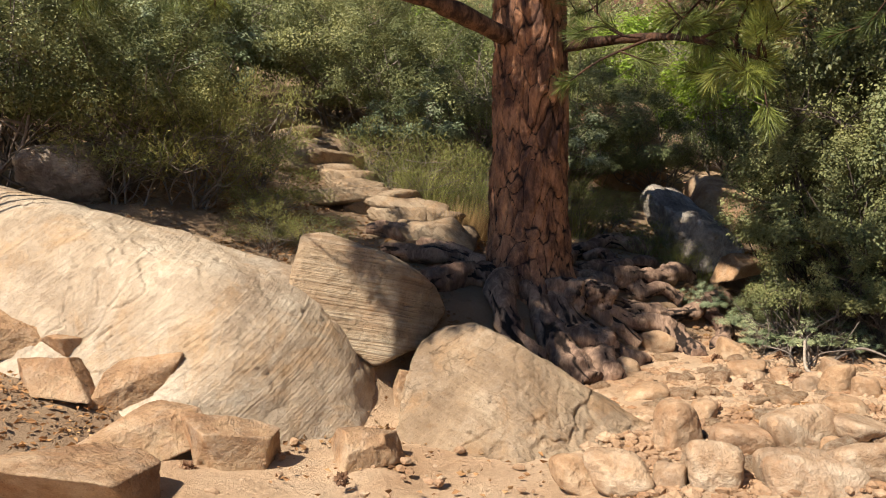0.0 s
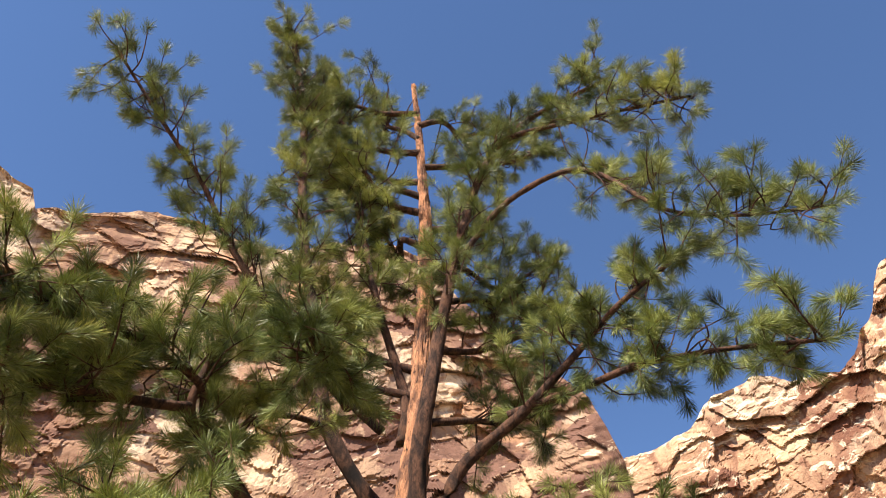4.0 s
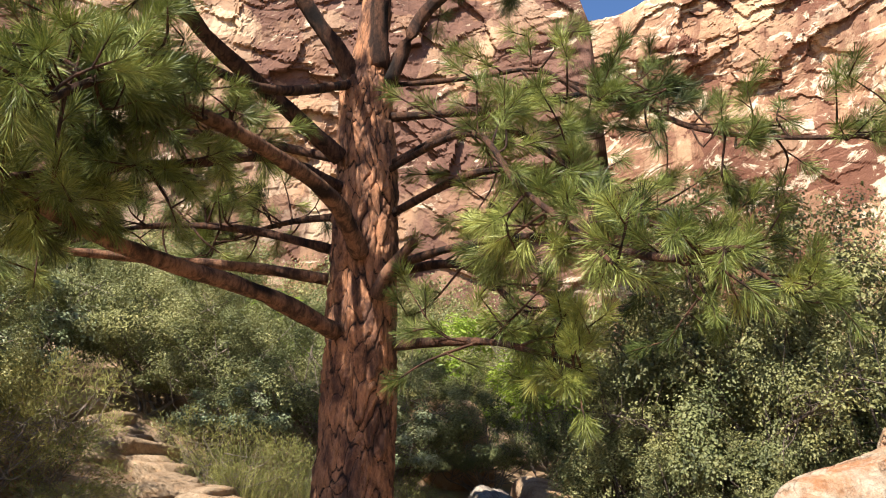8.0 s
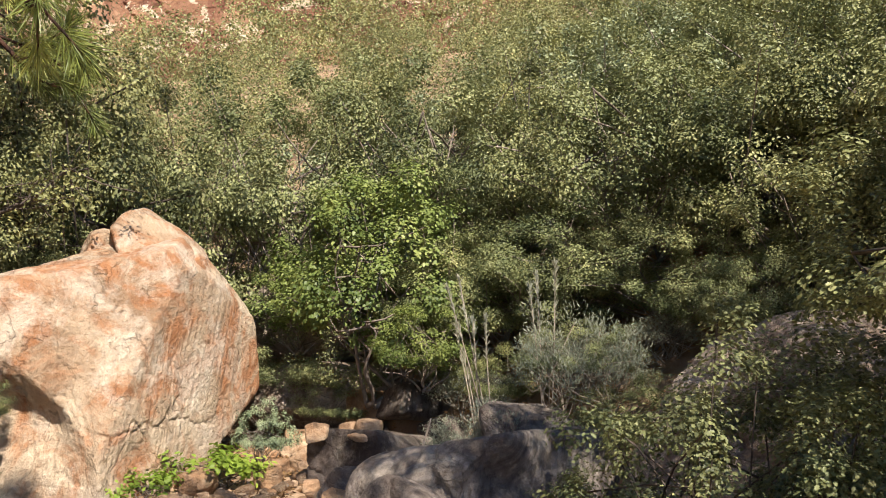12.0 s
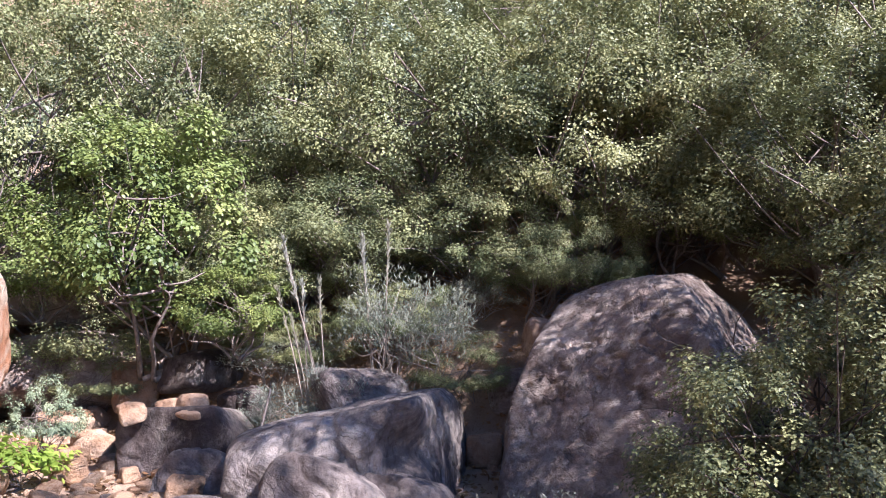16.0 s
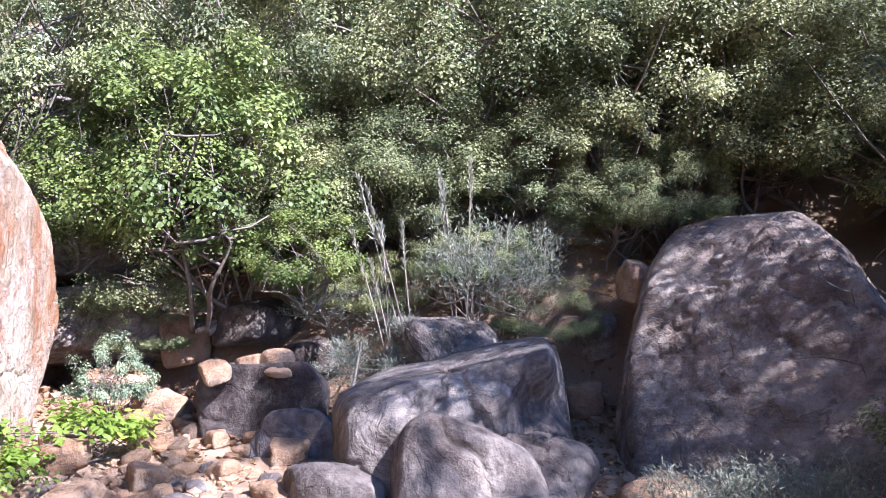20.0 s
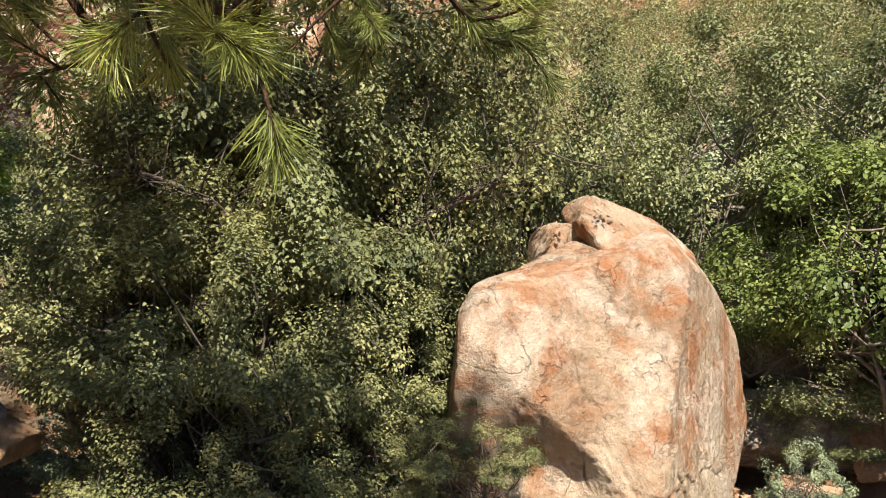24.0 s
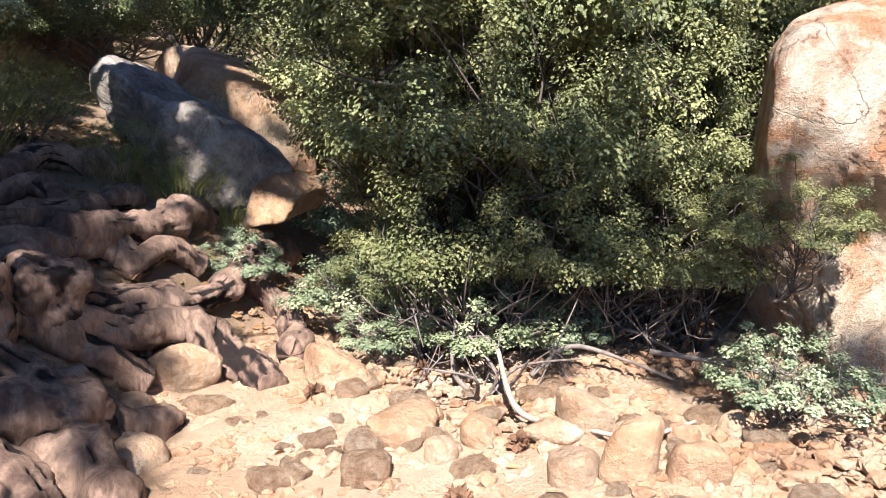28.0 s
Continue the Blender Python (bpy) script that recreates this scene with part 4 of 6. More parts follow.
rock("boulder", 3.75, 11.0, (0.6, 0.7, 0.75), SAND, "tall tan boulder behind the oak", 52, z=1.35, sub=5, hard=14, category="boulder")
rock("boulder", -3.5, 7.75, (0.42, 0.35, 0.3), PURPLE, "dark rounded boulder behind the whaleback", 54, z=1.95, sub=5, hard=10, category="boulder")
rock("boulder", 2.9, 13.5, (0.7, 0.7, 0.8), SAND, "tan boulder among the bushes", 53, sub=4, category="boulder")

# ---- stones at the foot of the whaleback ----
for x, y, sx, sy, sz, rz, sd, what in [
        (-2.53, 5.40, 0.24, 0.18, 0.11, 0, 65, "flat tan stone on the sand"),
        (-2.48, 5.72, 0.24, 0.17, 0.12, 40, 66, "reddish stone by the whaleback"),
        (-2.92, 5.70, 0.30, 0.22, 0.15, 10, 67, "rounded orange stone by the whaleback"),
        (-2.01, 5.40, 0.21, 0.16, 0.16, 20, 64, "tan stone leaning on the whaleback"),
        (-1.72, 5.08, 0.24, 0.22, 0.14, -10, 63, "broad tan stone with a flat top"),
        (-1.26, 4.96, 0.26, 0.19, 0.15, 25, 62, "angular tan stone with a shaded side"),
        (-0.48, 5.04, 0.21, 0.16, 0.12, 5, 61, "squarish tan stone on the sand"),
        (-1.80, 4.22, 0.33, 0.26, 0.14, -15, 68, "grey-topped tan stone near the path"),
        (-0.25, 6.15, 0.13, 0.12, 0.16, 0, 69, "small orange stone between boulders")]:
    rock("rock", x, y, (sx, sy, sz), SAND, what, sd, rot=(0, 0, rz), sub=6, planes=5, hard=60, rough=0.04, creases=0.012, sink=0.3, group="stones at the foot of the whaleback")

# ---- stones of the wash ----
for x, y, sx, sz, rz, sd, what in [
        (1.45, 5.06, 0.15, 0.19, 30, 71, "upright rounded orange cobble"),
        (1.41, 4.26, 0.15, 0.17, -20, 72, "smooth cream cobble in the wash"),
        (2.06, 4.82, 0.21, 0.15, 10, 73, "large rounded orange cobble in the wash"),
        (2.60, 5.35, 0.17, 0.08, 50, 74, "flat reddish cobble in the wash"),
        (1.74, 4.85, 0.19, 0.11, 0, 75, "rounded brown cobble against its neighbours"),
        (0.95, 4.38, 0.15, 0.13, -12, 76, "broken tan cobble with a dark shaded side"),
        (0.72, 4.55, 0.15, 0.12, 20, 77, "tan cobble against the slab"),
        (1.86, 4.25, 0.26, 0.11, 5, 78, "wide flat tan stone in the wash"),
        (1.56, 6.30, 0.17, 0.08, 0, 79, "low cream stone beside the slab"),
        (1.77, 5.60, 0.10, 0.09, 40, 80, "small tan cobble behind a larger one"),
        (2.98, 6.30, 0.14, 0.12, 60, 81, "pale blocky stone in the wash"),
        (2.43, 4.82, 0.19, 0.08, 20, 82, "flat orange stone in the wash"),
        (2.20, 4.66, 0.055, 0.06, 0, 83, "small white cobble in the wash"),
        (2.50, 6.78, 0.11, 0.07, 15, 84, "tan cobble in the sunny gravel"),
        (1.20, 4.36, 0.11, 0.08, 70, 85, "low tan cobble among larger ones"),
        (2.63, 7.50, 0.16, 0.10, -20, 86, "tan stone at the end of the roots"),
        (2.10, 4.20, 0.18, 0.11, 10, 87, "broad tan stone in the wash"),
        (2.86, 5.96, 0.115, 0.13, 30, 88, "pale upright cobble lit by the sun"),
        (2.95, 5.77, 0.10, 0.10, -30, 89, "cream cobble lit by the sun"),
        (3.08, 6.15, 0.045, 0.045, 0, 90, "small round white cobble"),
        (2.68, 6.08, 0.12, 0.08, 40, 91, "white rounded stone lit by the sun"),
        (2.48, 6.54, 0.065, 0.06, 0, 92, "round pale cobble half in shade"),
        (2.68, 6.56, 0.085, 0.06, 20, 93, "brownish cobble in the twig shade"),
        (2.56, 6.75, 0.055, 0.05, 60, 94, "small brown cobble in the twig shade"),
        (3.08, 5.66, 0.05, 0.045, 0, 95, "small round tan cobble"),
        (3.15, 5.97, 0.055, 0.06, 0, 96, "small upright white cobble"),
        (2.02, 7.93, 0.13, 0.12, 25, 97, "yellowish stone under the root"),
        (1.64, 7.36, 0.12, 0.10, 0, 98, "rounded tan stone beside the root crown"),
        (1.75, 7.68, 0.12, 0.09, 50, 99, "yellow stone beside the root crown"),
        (2.92, 6.36, 0.14, 0.05, 10, 100, "long low white stone in the wash"),
        (3.33, 5.87, 0.06, 0.055, 0, 101, "dark cobble in the shade of a bush"),
        (3.32, 7.0, 0.055, 0.045, 0, 102, "brown cobble under the dead twigs")]:
    rock("rock", x, y, (sx * 1.08, sx * 0.86, sz * 1.1), COBBLE, what, sd, z=gz(x, y) + sz * 0.55, rot=(0, 0, rz), sub=5 if sx > 0.12 else 4, planes=3, hard=4.5, rough=0.06, group="cobbles of the wash")


def cobbles(count, group):
    """Loose cobbles, objects of their own on a dozen shared meshes."""
    rng = np.random.default_rng(77)
    shapes = []
    for k in range(12):
        v, f = rock_shape(300 + k, (1, rng.uniform(0.65, 0.95), rng.uniform(0.45, 0.75)), sub=3, planes=8, hard=rng.uniform(9, 24), rough=0.05)
        shapes.append(mesh("cobble", v, f, COBBLE))
    made = 0
    while made < count:
        x, y = (rng.uniform(1.2, 4.4), rng.uniform(4.2, 7.8)) if made % 5 < 3 else (rng.uniform(2.6, 6.6), rng.uniform(3.2, 6.2))
        s = (y - 6.0 - 0.8 * x) / 1.28
        if s > 0.35 or x - (4.6 + 0.45 * y) > 0.0 or (x < 1.5 and y > 4.9 and s < -0.2):
            continue
        r = 0.035 + 0.075 * rng.random() ** 1.8
        ob = new("cobble", shapes[rng.integers(12)])
        ob.matrix_basis = pose(x, y, gz(x, y) + r * 0.25, rng.uniform(-15, 15), rng.uniform(-15, 15), rng.uniform(0, 360)) @ Matrix.Diagonal((r, r, r, 1))
        tagged(ob, "tan water-worn cobble lying in the wash", "stone", group)
        made += 1


def gravel(count):
    rng = np.random.default_rng(5)
    v0, f0 = sphere(1)
    pieces = []
    while len(pieces) < count:
        x, y = (rng.uniform(0.9, 4.8), rng.uniform(4.0, 8.4)) if len(pieces) % 4 else (rng.uniform(-2.6, 7), rng.uniform(1.5, 9))
        s = (y - 6.0 - 0.8 * x) / 1.28
        if s > 0.6 or x - (4.6 + 0.45 * y) > 0.2 or (x < 0.9 and rng.random() < 0.75):
            continue
        r = 0.01 + 0.04 * rng.random() ** 2
        v = v0 * (1 + rng.uniform(-0.25, 0.25, (len(v0), 1))) * np.array((1, rng.uniform(0.6, 1), rng.uniform(0.4, 0.8))) * r
        a = rng.uniform(0, 6.28)
        v = np.stack([v[:, 0] * np.cos(a) - v[:, 1] * np.sin(a), v[:, 0] * np.sin(a) + v[:, 1] * np.cos(a), v[:, 2]], 1)
        pieces.append((v + np.array((x, y, gz(x, y) + r * 0.3)), f0))
    v, f = merged(pieces)
    tagged(new("gravel", mesh("gravel", v, f, COBBLE, smooth=False)), "loose tan and pink gravel of the dry wash", "gravel", kind="stuff")


cobbles(295, "cobbles of the wash")
gravel(13000)

# ---- stone steps of the trail ----
rng = np.random.default_rng(9)
for k in range(26):
    u = k / 25
    x = -0.35 - 2.5 * u + rng.uniform(-0.35, 0.35) * (1 + u)
    y = 8.9 + 3.6 * u + rng.uniform(-0.2, 0.2)
    sx = rng.uniform(0.28, 0.5)
    rock("rock", x, y, (sx, sx * 0.7, rng.uniform(0.11, 0.17)), SLAB, "flat tan stone of the rough trail steps", 400 + k, rot=(rng.uniform(-6, 6), rng.uniform(-8, 8), rng.uniform(-30, 20)), sub=4, planes=6, hard=24, rough=0.06, sink=0.3, group="stones of the trail steps")


# ---- the ponderosa pine ----
def pine():
    tree = thing("ponderosa_pine", (0.84, 8.2, gz(0.84, 8.2)), "old ponderosa pine with orange plated bark above exposed roots", "tree")
    base = Vector((0.84, 8.2, gz(0.84, 8.2)))
    inv = np.array(base)
    rng = np.random.default_rng(3)
    # trunk
    axis = np.array([(0.83, 8.2, 0.35), (0.84, 8.2, 0.9), (0.86, 8.2, 3.3), (0.84, 8.2, 5.0), (0.78, 8.18, 6.0), (0.90, 8.17, 7.5), (0.93, 8.16, 9.5), (0.9, 8.16, 11.3), (0.75, 8.2, 13.5), (0.6, 8.2, 15.2)])
    zs = np.concatenate([np.linspace(0.35, 6.2, 420), np.linspace(6.25, 15.2, 110)])
    cx, cy = np.interp(zs, axis[:, 2], axis[:, 0]), np.interp(zs, axis[:, 2], axis[:, 1])
    rad = np.interp(zs, [0.35, 0.8, 1.05, 1.5, 3.3, 4.8, 5.9, 6.4, 7.5, 11.3, 15.2], [0.66, 0.50, 0.435, 0.385, 0.355, 0.33, 0.28, 0.19, 0.14, 0.09, 0.03])
    n = 190
    a = np.linspace(0, 2 * np.pi, n, endpoint=False)
    A, Z = np.meshgrid(a, zs)
    q = np.stack([A.ravel() / (2 * np.pi) * 21, Z.ravel() * 3.4], 1)
    wob = np.stack([np.cos(A.ravel()) * 2, np.sin(A.ravel()) * 2, Z.ravel() * 2], 1)
    q = q + 0.6 * np.stack([fbm(wob, 3, 1), fbm(wob, 3, 2)], 1)
    f1, f2, rid = cells(np.stack([q[:, 0] * 1.0, q[:, 1]], 1), 4)
    g1, g2, rid2 = cells(q * np.array((2.1, 2.6)) + 5, 8)
    crack = np.clip((f2 - f1) / 0.26, 0, 1) * (0.75 + 0.25 * np.clip((g2 - g1) / 0.1, 0, 1))
    R = np.repeat(rad, n)
    depth = np.where(Z.ravel() < 6, 0.024, 0.012) * np.clip(R / 0.3, 0.3, 1)
    flare = 0.10 * np.clip(1.2 - Z.ravel(), 0, 1) * np.cos(5 * A.ravel() + 1)
    r = R + flare * R + (crack - 1) * depth + (rid - 0.5) * 0.022 + (rid2 - 0.5) * 0.012 + 0.012 * fbm(wob * 4, 3, 5)
    v = np.stack([np.repeat(cx, n) + np.cos(A.ravel()) * r, np.repeat(cy, n) + np.sin(A.ravel()) * r, Z.ravel()], 1) - inv
    m = len(zs)
    j = np.arange(m - 1)[:, None] * n
    k = np.arange(n)[None]
    f = np.stack([j + k, j + (k + 1) % n, j + n + (k + 1) % n, j + n + k], -1).reshape(-1, 4)
    part("trunk", mesh("trunk", v, f, BARK, plate=crack * (0.55 + 0.45 * rid)), tree, "trunk of dark-cracked orange bark plates")

    def limb(r0, r1, *pts, sparse=1.0, start=0.3, reach=1.0, bark=SHADEDBARK, k=170):
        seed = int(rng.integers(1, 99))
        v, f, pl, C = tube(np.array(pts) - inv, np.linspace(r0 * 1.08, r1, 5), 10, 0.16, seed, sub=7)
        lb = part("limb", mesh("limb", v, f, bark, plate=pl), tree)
        wood, green = [], []
        seg = np.linalg.norm(np.diff(C, axis=0), axis=1)
        s = np.concatenate([[0], np.cumsum(seg)])
        total = s[-1]
        for d in np.arange(total * start, total, 0.078 / sparse):
            i = min(int(np.searchsorted(s, d)), len(C) - 1)
            p = C[i]
            along = unit(C[min(i + 1, len(C) - 1)] - C[max(i - 1, 0)])
            way = unit(along * 0.5 + rng.normal(0, 0.75, 3) + np.array((0, 0, 0.25)))
            L = rng.uniform(0.35, 0.95) * (1.15 - 0.5 * d / total) * reach
            twig = [p, p + way * L * 0.5 + rng.normal(0, 0.06, 3), p + way * L + rng.normal(0, 0.08, 3) + np.array((0, 0, 0.06))]
            tv, tf, _, tc = tube(twig, [0.014, 0.006], 4, 0, 0, sub=3)
            wood.append((tv, tf))
            last = tc[-2]
            green.append((last, way))
            for e in (3, 5, 7):
                if rng.random() < 0.3:
                    continue
                st = tc[min(e, len(tc) - 2)]
                side = unit(way * 0.7 + rng.normal(0, 0.8, 3) + np.array((0, 0, 0.3)))
                end = st + side * rng.uniform(0.14, 0.34)
                tv, tf, _, _ = tube([st, end], [0.008, 0.005], 4, 0, 0, sub=1)
                wood.append((tv, tf))
                green.append((end, side))
        green.append((C[-1], unit(C[-1] - C[-3])))
        if wood:
            wv, wf = merged(wood)
            tagged(part("branchwork", mesh("branchwork", wv, wf, SHADEDBARK, plate=np.full(len(wv), 0.5)), lb), kind="stuff")
        roots = np.repeat([g[0] for g in green], k, 0)
        ways = np.repeat([g[1] for g in green], k, 0)
        dirs = unit(unit(rng.normal(0, 1, roots.shape)) * 0.8 + ways * 0.95)
        nv, nf = blades(rng, roots + dirs * 0.01 - ways * rng.uniform(0, 0.17, (len(roots), 1)), dirs, rng.uniform(0.12, 0.2, len(roots)), 0.0046, 0.16, single=True)
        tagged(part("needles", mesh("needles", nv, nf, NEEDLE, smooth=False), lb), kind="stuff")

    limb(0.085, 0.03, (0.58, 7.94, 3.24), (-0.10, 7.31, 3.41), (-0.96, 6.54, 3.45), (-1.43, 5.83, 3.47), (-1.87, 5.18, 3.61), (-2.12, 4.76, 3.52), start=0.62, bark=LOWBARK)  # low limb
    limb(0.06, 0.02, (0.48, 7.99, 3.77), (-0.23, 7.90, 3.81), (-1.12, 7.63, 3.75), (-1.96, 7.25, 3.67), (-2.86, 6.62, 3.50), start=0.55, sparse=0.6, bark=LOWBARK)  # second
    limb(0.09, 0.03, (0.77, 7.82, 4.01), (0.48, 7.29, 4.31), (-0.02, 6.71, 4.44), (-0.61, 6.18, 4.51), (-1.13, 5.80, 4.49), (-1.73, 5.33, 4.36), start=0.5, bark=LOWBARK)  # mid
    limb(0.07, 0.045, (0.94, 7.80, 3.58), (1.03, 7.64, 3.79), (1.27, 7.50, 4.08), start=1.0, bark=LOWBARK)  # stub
    limb(0.05, 0.015, (1.17, 7.92, 3.14), (1.53, 7.25, 3.06), (1.89, 6.54, 2.92), (2.24, 5.79, 2.60), start=0.35, sparse=0.6)  # lowright
    limb(0.09, 0.03, (0.53, 7.97, 5.07), (-0.11, 7.59, 5.44), (-0.79, 7.14, 5.78), (-1.23, 6.78, 6.13), (-1.42, 6.54, 6.41), (-1.28, 6.46, 7.12), start=0.6)  # mid2
    limb(0.05, 0.02, (-1.42, 6.54, 6.37), (-1.84, 6.12, 6.09), (-2.26, 5.66, 5.83), (-2.76, 5.09, 5.45), (-3.08, 4.67, 5.16), start=0.2, sparse=1.5, k=230)  # mid2b
    limb(0.1, 0.05, (0.79, 8.12, 5.73), (0.49, 8.04, 6.29), (0.15, 7.96, 6.72), (-0.19, 7.86, 7.32), (-0.47, 7.74, 8.59), (-0.86, 7.71, 10.40), (-1.19, 7.77, 13.11), (-1.68, 7.68, 15.45))  # forkleft
    limb(0.04, 0.015, (-0.21, 7.86, 7.22), (-0.58, 7.54, 7.09), (-0.95, 7.20, 6.73), (-1.33, 6.83, 6.07))  # forkleftb
    limb(0.06, 0.02, (0.46, 8.15, 7.42), (-0.27, 8.05, 8.05), (-0.92, 8.01, 8.87), (-1.69, 7.78, 9.79), (-2.32, 7.62, 10.90), (-3.16, 7.20, 11.88), (-3.90, 6.71, 12.68))  # left10
    limb(0.11, 0.03, (0.90, 8.06, 6.19), (0.88, 7.91, 6.98), (0.99, 7.80, 7.98), (1.34, 7.74, 10.41), (1.80, 7.65, 12.31), (2.50, 7.45, 13.36), (3.69, 6.71, 13.73))  # leader7
    limb(0.05, 0.02, (1.81, 7.65, 12.45), (2.20, 7.34, 12.67), (3.29, 6.59, 12.36), (4.25, 5.64, 11.65))  # leader7b
    limb(0.07, 0.02, (0.71, 8.23, 7.33), (0.72, 8.23, 8.02), (0.31, 8.25, 9.45), (-0.12, 8.26, 11.39), (-0.47, 8.24, 12.71), (-1.21, 8.17, 14.73))  # leader8
    limb(0.08, 0.02, (1.02, 7.99, 6.02), (1.36, 7.84, 6.82), (2.04, 7.49, 7.42), (2.57, 7.00, 7.93), (3.01, 6.50, 8.32), (3.62, 5.95, 8.67), start=0.4, sparse=1.1, k=230)  # right1
    limb(0.05, 0.02, (1.87, 7.63, 7.43), (2.62, 7.09, 7.51), (3.10, 6.57, 7.46), (3.72, 5.89, 7.19), (4.33, 5.20, 6.80), start=0.3, sparse=0.9, k=230)  # right1b
    limb(0.045, 0.015, (1.33, 7.75, 10.06), (2.00, 7.29, 10.94), (2.95, 6.75, 11.16), (3.68, 6.15, 9.70), (4.20, 5.56, 8.98), (4.75, 4.82, 8.37))  # right2
    limb(0.045, 0.015, (1.02, 8.09, 5.64), (2.11, 7.78, 5.70), (2.66, 7.51, 5.75), (3.18, 7.08, 5.65), (3.73, 6.59, 5.11), (4.22, 6.04, 4.80), (4.70, 5.29, 4.52), start=0.35, sparse=0.55)  # lowright3
    limb(0.03, 0.012, (1.04, 8.09, 6.03), (1.86, 7.74, 6.03), (2.50, 7.35, 5.99), (3.00, 6.95, 5.49), (3.50, 6.60, 5.49), start=0.35, sparse=0.6)  # lowright4
    limb(0.04, 0.015, (1.15, 7.98, 3.96), (1.46, 6.71, 3.77), (1.85, 5.57, 3.53), (2.27, 4.54, 3.09), (2.36, 4.2, 3.02), (2.47, 3.9, 2.97), reach=0.5, start=0.35, sparse=0.34)  # nearright
    limb(0.035, 0.015, (1.06, 7.99, 5.00), (1.39, 6.93, 4.87), (1.55, 6.07, 4.54), (1.68, 5.42, 3.85), (1.88, 4.93, 3.39), (2.04, 4.54, 2.99), start=0.3, sparse=0.4)  # nearright2
    limb(0.06, 0.02, (0.54, 8.04, 4.78), (-0.14, 7.25, 4.69), (-0.76, 6.40, 4.20), (-1.30, 5.59, 3.76), (-1.71, 4.94, 3.38), start=0.5, k=190, sparse=1.05)  # nearleft
    limb(0.05, 0.02, (0.60, 8.04, 5.96), (-0.18, 6.95, 5.22), (-0.92, 5.97, 4.90), (-1.26, 5.08, 4.13), (-1.35, 4.53, 3.68), start=0.55, k=190, sparse=1.05)  # nearleft2
    limb(0.05, 0.02, (0.03, 7.86, 7.50), (-0.24, 6.95, 7.18), (-0.33, 6.15, 6.74), (-0.30, 5.85, 6.57), start=0.5, sparse=2.2, k=230)  # topfront
    limb(0.05, 0.02, (-0.80, 7.52, 5.96), (-1.27, 6.84, 6.35), (-1.38, 6.41, 6.57), (-1.98, 5.83, 6.57), (-2.54, 5.28, 6.39), (-2.83, 4.90, 6.24), start=0.35, sparse=1.6, k=230)  # leftup
    limb(0.045, 0.015, (1.12, 8.05, 4.55), (1.96, 7.06, 4.7), (3.03, 6.95, 4.35), (3.83, 6.68, 3.99), (4.42, 6.36, 3.47), start=0.25, sparse=0.7)  # spread_a
    limb(0.045, 0.015, (1.12, 8.05, 3.9), (1.72, 7.44, 3.84), (2.29, 7.31, 3.36), (2.59, 7.11, 2.86), start=0.25, sparse=0.7)  # spread_b
    limb(0.045, 0.015, (1.08, 8.1, 5.1), (1.83, 7.0, 5.13), (2.65, 6.94, 4.72), (3.52, 6.82, 4.07), (3.86, 6.73, 3.42), start=0.3, sparse=0.6)  # spread_c
    limb(0.05, 0.015, (0.5, 8.35, 4.2), (-0.5, 8.8, 4.5), (-1.6, 9.2, 4.55), (-2.6, 9.5, 4.3), start=0.3, sparse=0.9)  # back_a
    limb(0.05, 0.015, (0.55, 8.3, 5.2), (-0.6, 8.9, 5.6), (-1.8, 9.3, 5.8), (-3.0, 9.6, 5.8), start=0.3, sparse=0.9)  # back_b
    limb(0.045, 0.015, (0.6, 8.45, 4.6), (0.0, 9.4, 4.8), (-0.9, 10.2, 4.7), start=0.3, sparse=0.9)  # back_c
    for k in range(18):
        z = 7.6 + 0.39 * k
        a = rng.uniform(-10, 190) if z < 9.5 else rng.uniform(0, 360)
        L = rng.uniform(1.8, 3.4) * (1.0 if z < 10 else 0.7)
        w = np.array((math.cos(radians(a)), math.sin(radians(a)) * 0.3, rng.uniform(0.15, 0.6)))
        p0 = np.array((np.interp(z, axis[:, 2], axis[:, 0]), 8.18, z))
        limb(0.055, 0.018, tuple(p0), tuple(p0 + w * L * 0.35 + rng.normal(0, 0.1, 3)), tuple(p0 + w * L * 0.7 + rng.normal(0, 0.15, 3)), tuple(p0 + w * L + rng.normal(0, 0.15, 3)))
    return tree, inv


PINE, PINE_BASE = pine()


